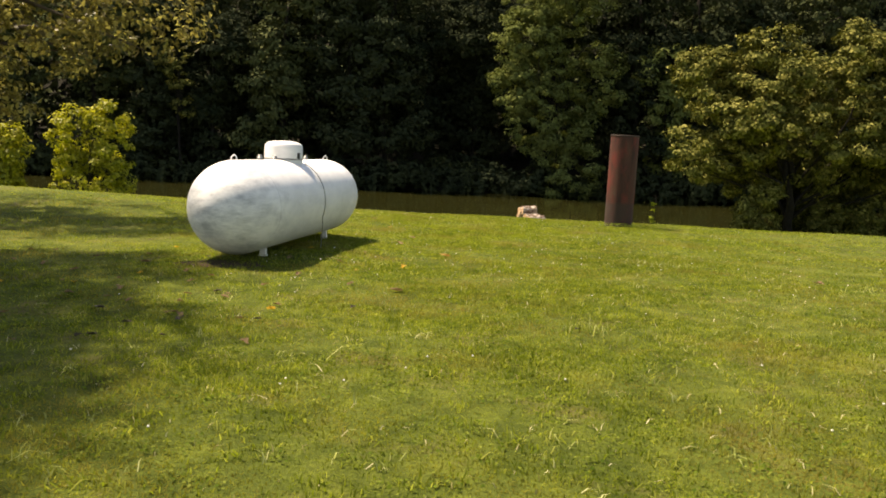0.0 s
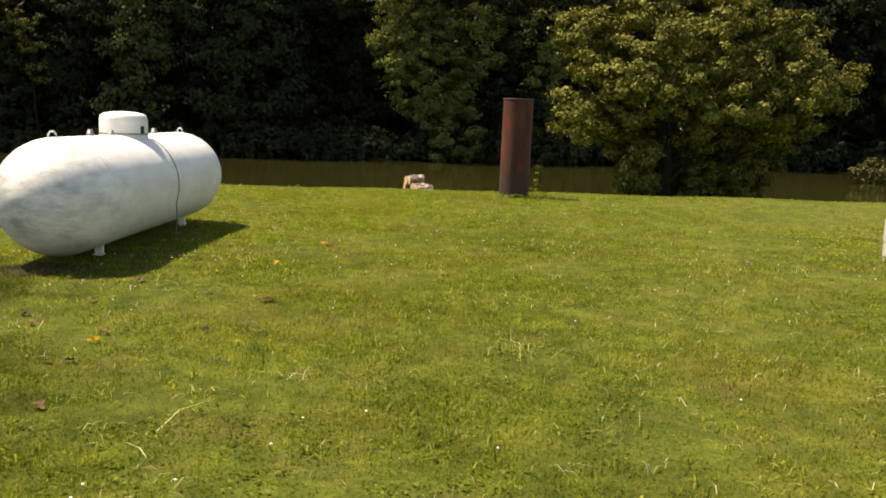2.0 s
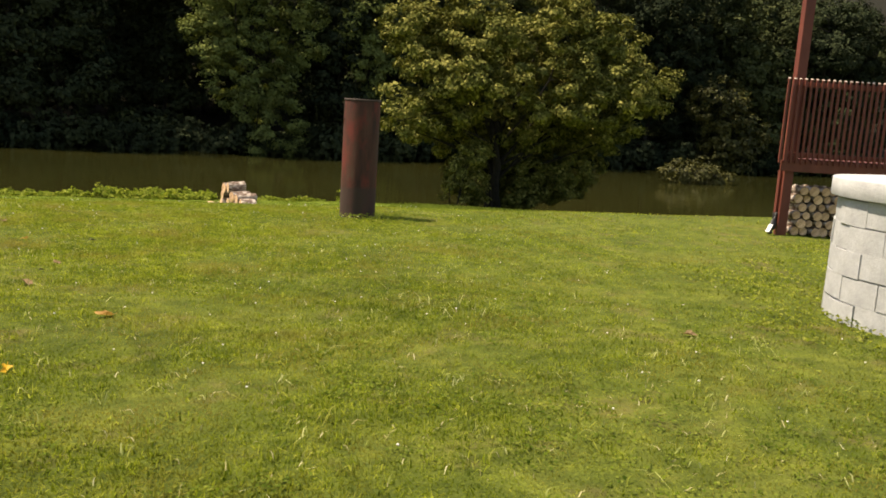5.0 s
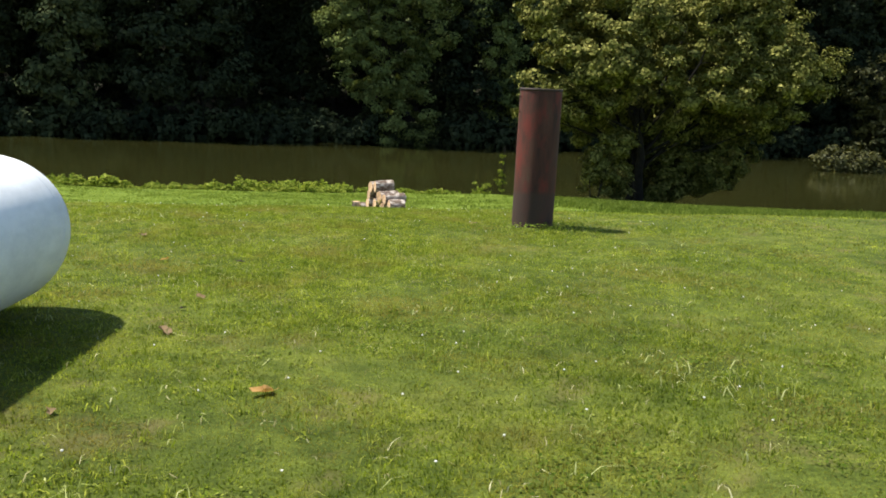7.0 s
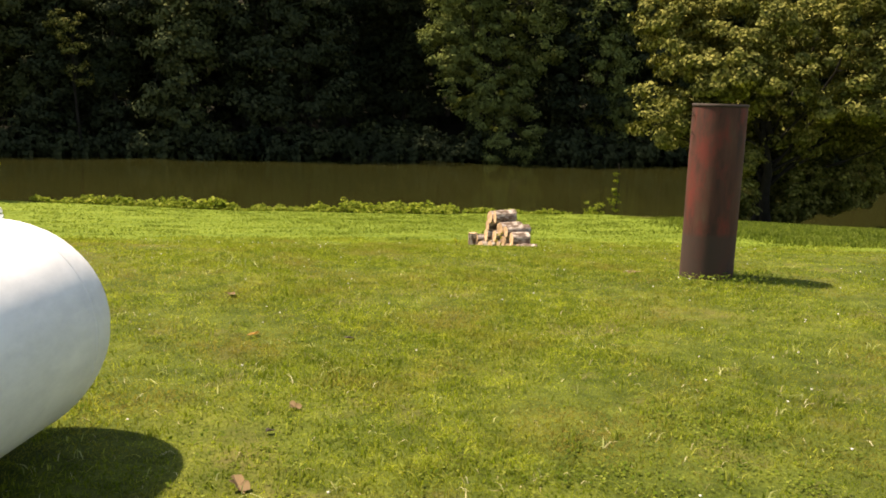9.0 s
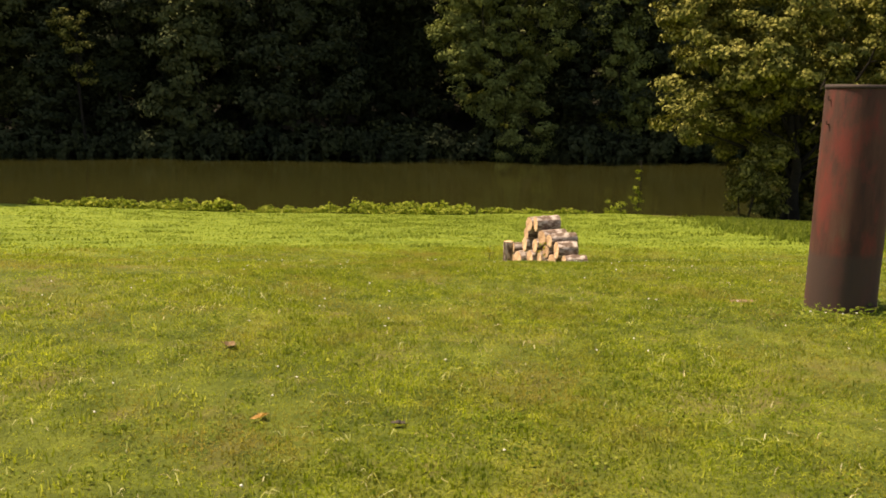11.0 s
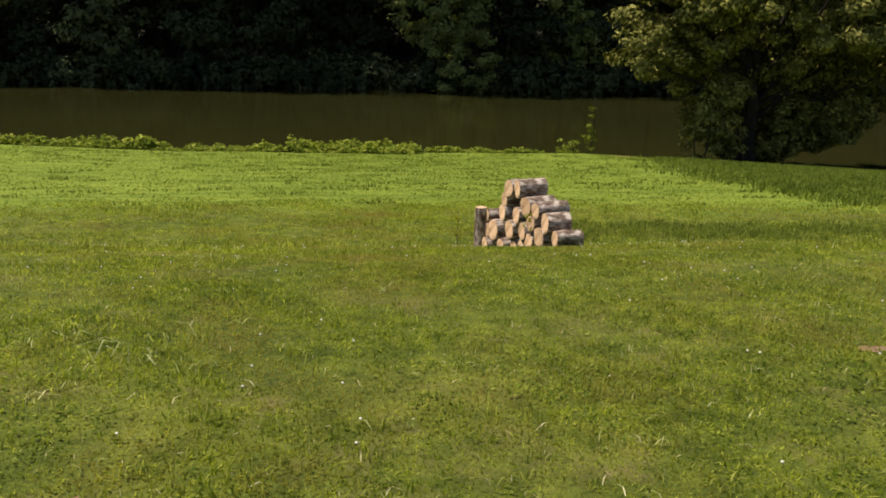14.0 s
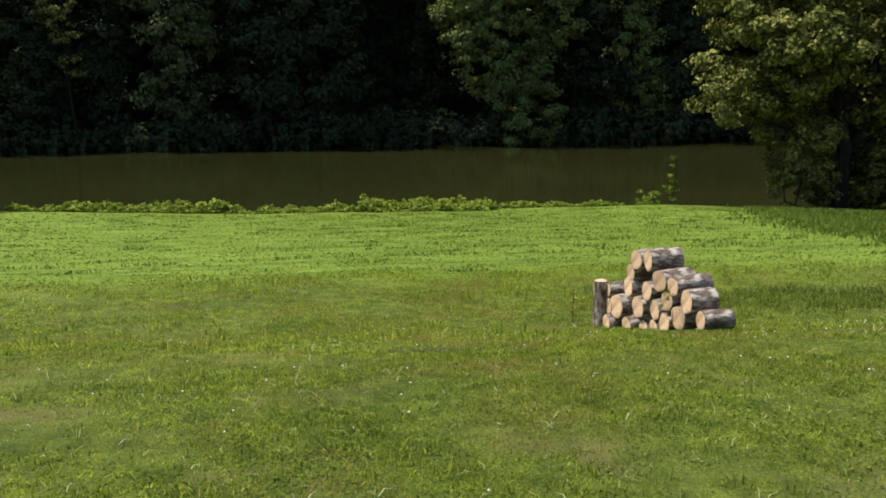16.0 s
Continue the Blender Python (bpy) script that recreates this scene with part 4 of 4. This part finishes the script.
# ---- grass ----
def blades(name, rng, x, y, h, w, material, lean=.55, segs=2):
    n = len(x)
    z = gz(x, y)
    base = np.stack([x, y, z - .004], 1)
    a = rng.uniform(0, math.tau, n)
    side = np.stack([np.cos(a), np.sin(a), np.zeros(n)], 1) * (w * .5)[:, None]
    b = rng.uniform(0, math.tau, n)
    away = np.stack([np.cos(b), np.sin(b), np.zeros(n)], 1)
    q = np.abs(rng.normal(0, lean, n))[:, None]
    up = np.array([[0, 0, 1.0]])
    hh = h[:, None]
    mid = base + (up * .6 + away * q * .28) * hh
    tip = base + (up * np.clip(1 - .3 * q, .35, 1) + away * q * .9) * hh
    if segs == 2:
        v = np.stack([base - side, base + side, mid + side * .8, mid - side * .8, tip], 1).reshape(-1, 3)
        i = np.arange(n)[:, None] * 5
        f = np.concatenate([i + np.array([[0, 1, 2]]), i + np.array([[0, 2, 3]]), i + np.array([[3, 2, 4]])], 0)
    else:
        v = np.stack([base - side, base + side, tip], 1).reshape(-1, 3)
        f = np.arange(n)[:, None] * 3 + np.array([[0, 1, 2]])
    return mesh_from(name, v, f, material)


nr = np.random.default_rng(2)


def scatter(n, x0, x1, y0, y1):
    return nr.uniform(x0, x1, n), nr.uniform(y0, y1, n)


def clear(x, y):
    """Off the footprints of the pipe and the well."""
    return ((x - 3.605) ** 2 + (y - 17.45) ** 2 > .1) & ((x - 7.32) ** 2 + (y - 9.62) ** 2 > 1.24)


def carpet(n, y0, y1, mid, half, lo, hi, h0, h1, w, material=M_GRASS, lean=1.7):
    """Blades thick along the walked line and sparser, broader ones to either side."""
    x = np.clip(mid + nr.standard_t(4, n) * half, lo, hi)
    y = nr.uniform(y0, y1, n) + nr.normal(0, .5, n)
    ok = clear(x, y) & (x > lo) & (x < hi)
    x, y = x[ok], y[ok]
    patchy = .75 + .35 * np.sin(x * 2.1 + 1.3 * np.sin(y * 1.7)) * np.sin(y * 2.6 + x * .8)
    wide = 1 + np.clip(np.abs(x - mid) - half, 0, 9) * .16
    h = nr.uniform(h0, h1, len(x)) * patchy * (.8 + .2 * wide)
    return tagged(new("grass", blades("grass", nr, x, y, h, w * wide * nr.uniform(.7, 1.4, len(x)), material, lean, 1)), "short mown green grass blades of the lawn", "grass", kind="stuff")


carpet(390000, 2.2, 13.0, .6, 2.8, -10, 14, .020, .044, .0092)
carpet(290000, 13.0, 22.0, .4, 2.8, -10, 14, .022, .048, .0112, M_LIGHTGRASS)
carpet(170000, 22.0, 31.0, 1.0, 4.5, -16, 20, .03, .065, .018, M_LIGHTGRASS)
carpet(120000, 30.0, 58.2, 2.0, 9.0, -30, 34, .035, .06, .050, M_TERRACE, 3.0)


def tufts(name, spots, n, h, spread, width, lean, label, material=M_TUFT):
    """Tufts of coarser blades at the given spots, as one growth."""
    sx, sy = np.array([p[0] for p in spots]), np.array([p[1] for p in spots])
    px = (sx[:, None] + nr.normal(0, spread, (len(sx), n))).ravel()
    py = (sy[:, None] + nr.normal(0, spread, (len(sx), n))).ravel()
    big = np.repeat(nr.uniform(.7, 1.25, len(sx)), n)
    ok = clear(px, py)
    hh = (h * nr.uniform(.5, 1.2, len(px)) * big)[ok]
    return tagged(new(name, blades(name, nr, px[ok], py[ok], hh, width * nr.uniform(.7, 1.3, ok.sum()), material, lean)), label, "grass", kind="stuff")


TUFTS = [(2.49, 10.92), (3.0, 10.88), (2.75, 10.1), (2.3, 10.0), (-1.33, 18.04), (-1.94, 18.2), (-1.36, 17.95), (-1.1, 17.5), (1.05, 6.3), (1.4, 6.5), (1.7, 6.1), (.2, 5.6), (-.4, 6.2),
         (1.15, 8.3), (.6, 12.6), (1.9, 13.4), (-.3, 13.8), (.9, 15.2), (2.2, 15.6), (-.8, 16.4), (.4, 17.0), (1.6, 17.6), (-2.2, 16.9), (2.8, 18.4), (.1, 18.6), (3.4, 12.2), (-1.6, 15.2)]
tufts("grass_tufts", TUFTS, 20, .10, .075, .007, .9, "coarse pale green grass tufts standing above the lawn")
tufts("grass_tufts", [(2.49, 10.92), (3.0, 10.88), (2.75, 10.5), (-1.33, 18.04), (-1.94, 18.2), (-1.6, 17.9), (1.2, 6.3), (-3.4, 17.6)], 22, .115, .12, .008, 1.3, "long pale grass blades standing above the lawn", M_PALE)
tx, ty = scatter(1050, -3.6, 5.5, 3.0, 27.0)
tufts("grass_tufts", list(zip(tx, ty)), 4, .07, .03, .007, 1.4, "single pale grass blades bent over the lawn", M_PALE)
tx, ty = scatter(2000, -3.2, 4.4, 3.0, 21.0)
tufts("grass_tufts", list(zip(tx, ty)), 16, .050, .05, .008, 1.5, "brighter longer grass tufts all over the lawn")
tx, ty = scatter(420, -9.0, 13.0, 22.5, 31.0)
off = (np.abs(tx - 2.2) > 1.3) | (ty > 26)
tx, ty = tx[off], ty[off]
tufts("grass_tufts", list(zip(tx, ty)), 16, .13, .09, .012, 1.1, "uncut longer grass tufts on the bank below the lawn")
# a belt of deeper green uncut grass along the foot of the slope
tx, ty = scatter(1500, -9.0, 12.0, 26.4, 29.6)
belt = (tx > 2.6) & (np.abs(ty - 27.6 + .06 * (tx - 3)) < .8 + nr.normal(0, .25, 1500))
tufts("grass_tufts", list(zip(tx[belt], ty[belt])), 22, .12, .16, .018, 1.3, "deep green uncut grass at the foot of the slope", M_DEEP)
# low ridges of cut grass left across the terrace by the mower
rx, ry = scatter(260, -14.0, 20.0, 30.5, 56.5)
along = nr.uniform(-.5, .5, (260, 34)) * nr.uniform(.5, 1.7, (260, 1))
hx, hy = (rx[:, None] + along).ravel(), (ry[:, None] + along * .05 + nr.normal(0, .05, (260, 34))).ravel()
tagged(new("grass_ridges", blades("grass_ridges", nr, hx, hy, nr.uniform(.05, .12, len(hx)), nr.uniform(.02, .04, len(hx)), M_DEEP, 1.3)), "low ridges of longer green grass between mown swathes", "grass", kind="stuff")
# taller, deeper green blades between the terrace and the spreading tree
mx, my = scatter(60000, 11.5, 34.0, 31.0, 58.0)
rough = mx - (12.0 + .012 * np.clip(my - 32, 0, 30) ** 2) + nr.normal(0, .9, 60000) > 0
mx, my = mx[rough], my[rough]
tagged(new("tall_deep_grass", blades("tall_deep_grass", nr, mx, my, nr.uniform(.10, .26, len(mx)), nr.uniform(.03, .06, len(mx)), M_DEEP, .9)), "taller deep green grass blades near the spreading tree", "grass", kind="stuff")
# dry straw lying in the turf
tx, ty = scatter(3600, -3.0, 4.4, 3.0, 21.0)
tagged(new("dry_straw", blades("dry_straw", nr, tx, ty, nr.uniform(.02, .055, 3600), nr.uniform(.004, .007, 3600), leaf_material("dry_straw", (.30, .26, .13), (.45, .41, .24), (.62, .58, .40), .2, .7, 3.0), 1.8)), "pale dry grass clippings lying in the turf", "dry grass", kind="stuff")

# broadleaf weeds: rosettes of small leaves in drifts
cx, cy = scatter(7000, -4.0, 6.5, 3.0, 27.0)
drift = np.array([noise.noise(Vector((u * .9, w * .7, 4.0))) + .5 * noise.noise(Vector((u * 2.9, w * 2.3, 9.0))) for u, w in zip(cx, cy)])
keep = drift + nr.normal(0, .16, 7000) > .02
cx, cy = cx[keep], cy[keep]
px = (cx[:, None] + nr.normal(0, .06, (len(cx), 20))).ravel()
py = (cy[:, None] + nr.normal(0, .06, (len(cx), 20))).ravel()
pts = np.stack([px, py, gz(px, py) + nr.uniform(.010, .026, len(px))], 1)
v, f = leaves(nr, pts, np.tile([[0, 0, 1.0]], (len(px), 1)), .020, .6, .8, .08)
tagged(new("clover", mesh_from("clover", v, f, M_CLOVER)), "drifts of small round-leaved clover in the lawn", "clover", kind="stuff")
px = nr.normal(3.6, .62, 900)
py = nr.normal(17.15, .30, 900)
ok = clear(px, py)
px, py = px[ok], py[ok]
v, f = leaves(nr, np.stack([px, py, gz(px, py) + nr.uniform(.02, .09, len(px))], 1), np.tile([[0, 0, 1.0]], (len(px), 1)), .032, .5, .8, .08)
tagged(new("clover", mesh_from("clover", v, f, M_CLOVER)), "leafy weeds growing round the foot of the pipe", "weeds", kind="stuff")

# white clover heads
bm = bmesh.new()
bmesh.ops.create_icosphere(bm, subdivisions=1, radius=.008)
head = finish("clover_flower", bm, M_FLOWER, True)
fx, fy = scatter(250, -3.4, 6.0, 3.4, 27.0)
fy = 3.4 + 23.6 * ((fy - 3.4) / 23.6) ** .7
for x, y in list(zip(fx, fy)) + [(3.3, 17.05), (3.42, 17.0), (3.55, 17.02), (3.2, 17.1), (1.5, 16.05)]:
    ob = new("clover_flower", head)
    ob.location = (x, y, g1(x, y) + .045)
    ob.scale = (1, 1, .8)
    tagged(ob, "small white clover flower head in the lawn", "flower", "clover flowers")


# fallen leaves
def fallen(x, y, size, material, seed, label):
    r = random.Random(seed)
    bm = bmesh.new()
    ring = []
    for k in range(14):
        a = k / 14 * math.tau
        q = size * (.5 + .16 * math.cos(3 * a + 1) + .08 * r.uniform(-1, 1)) * (1.25 if abs(math.cos(a)) > .7 else .8)
        ring.append(bm.verts.new((q * math.cos(a), q * math.sin(a), .22 * size * abs(math.sin(a)) + r.uniform(0, .12) * size)))
    c = bm.verts.new((0, 0, 0))
    for k in range(14):
        bm.faces.new((c, ring[k], ring[(k + 1) % 14]))
    tube(bm, [(-size * .5, 0, .02 * size), (-size * .9, 0, .15 * size)], size * .02, 5)
    ob = new("fallen_leaf", finish("fallen_leaf", bm, material))
    ob.matrix_world = pose(x, y, g1(x, y) + .018, r.uniform(-14, 14), r.uniform(-14, 14), r.uniform(0, 360))
    return tagged(ob, label, "leaf", "fallen leaves")


GOLDS = [(-.45, 9.49, .11), (-.95, 9.0, .07), (-3.4, 7.6, .08), (-3.0, 8.2, .08)]
BROWNS = [(.045, 10.90, .13), (-.42, 7.89, .12), (-1.38, 16.3, .13), (-.97, 14.97, .09), (-.65, 12.2, .13), (-.50, 13.3, .09), (-2.6, 8.4, .09), (-2.9, 7.4, .09), (-3.2, 8.9, .1), (-1.7, 7.9, .09), (-1.5, 8.6, .09),
          (-2.2, 6.9, .08), (-1.9, 7.2, .08), (-3.7, 8.3, .09), (-1.2, 9.6, .08), (-.9, 8.2, .07), (4.37, 9.57, .12), (-3.9, 9.3, .09), (-4.2, 8.7, .09), (-2.4, 7.9, .08), (-4.6, 9.8, .09), (-1.0, 10.6, .07)]
DARKS = [(-.23, 14.83, .07), (1.07, 6.31, .06), (-.75, 7.0, .06), (-1.4, 6.3, .07), (-2.3, 6.0, .07), (-1.9, 5.6, .06), (-.6, 12.9, .06)]
for n, (x, y, s) in enumerate(GOLDS):
    fallen(x, y, s * .66, M_GOLD, 300 + n, "fallen yellow leaf lying on the grass")
for n, (x, y, s) in enumerate(BROWNS):
    fallen(x, y, s * .8, M_TAN if n in (0, 3) else M_DEAD, 330 + n, "curled dry brown leaf lying on the grass")
for n, (x, y, s) in enumerate(DARKS):
    fallen(x, y, s * .8, M_TRUNK, 360 + n, "dark decayed leaf lying on the grass")

for n in range(46):
    r = random.Random(500 + n)
    fallen(r.uniform(-5.2, -1.3), r.uniform(5.2, 10.6) if r.random() < .7 else r.uniform(5.0, 7.5), r.uniform(.045, .075), (M_DEAD, M_TRUNK, M_DEAD, M_GOLD)[n % 4 if n % 8 != 3 else 0], 600 + n, "small dry fallen leaf under the overhanging tree")

# bare earth: a scrape by the pipe and a patch below the tank
# the tank patch also has the tank's shadow in its dark colour
for x, y, a, b in ((2.89, 17.72, .13, .06), (-2.42, 9.0, .5, .26), (-.55, 22.0, .4, .2), (16.6, 57.5, 2.2, .22)):
    bm = bmesh.new()
    c = bm.verts.new((x, y, g1(x, y) + .016))
    ring = []
    for k in range(20):
        an = k / 20 * math.tau
        q = 1 + .35 * noise.noise(Vector((math.cos(an) * 1.5 + x, math.sin(an) * 1.5, y)))
        ring.append(bm.verts.new((x + a * q * math.cos(an), y + b * q * math.sin(an), g1(x + a * q * math.cos(an), y + b * q * math.sin(an)) + .004)))
    for k in range(20):
        bm.faces.new((c, ring[k], ring[(k + 1) % 20]))
    tagged(new("soil_patch", finish("soil_patch", bm, M_SCRAPE if x > 1 else M_SHADESOIL)), "small bare patch of brown or shade-darkened earth in the lawn", "bare soil", kind="stuff")
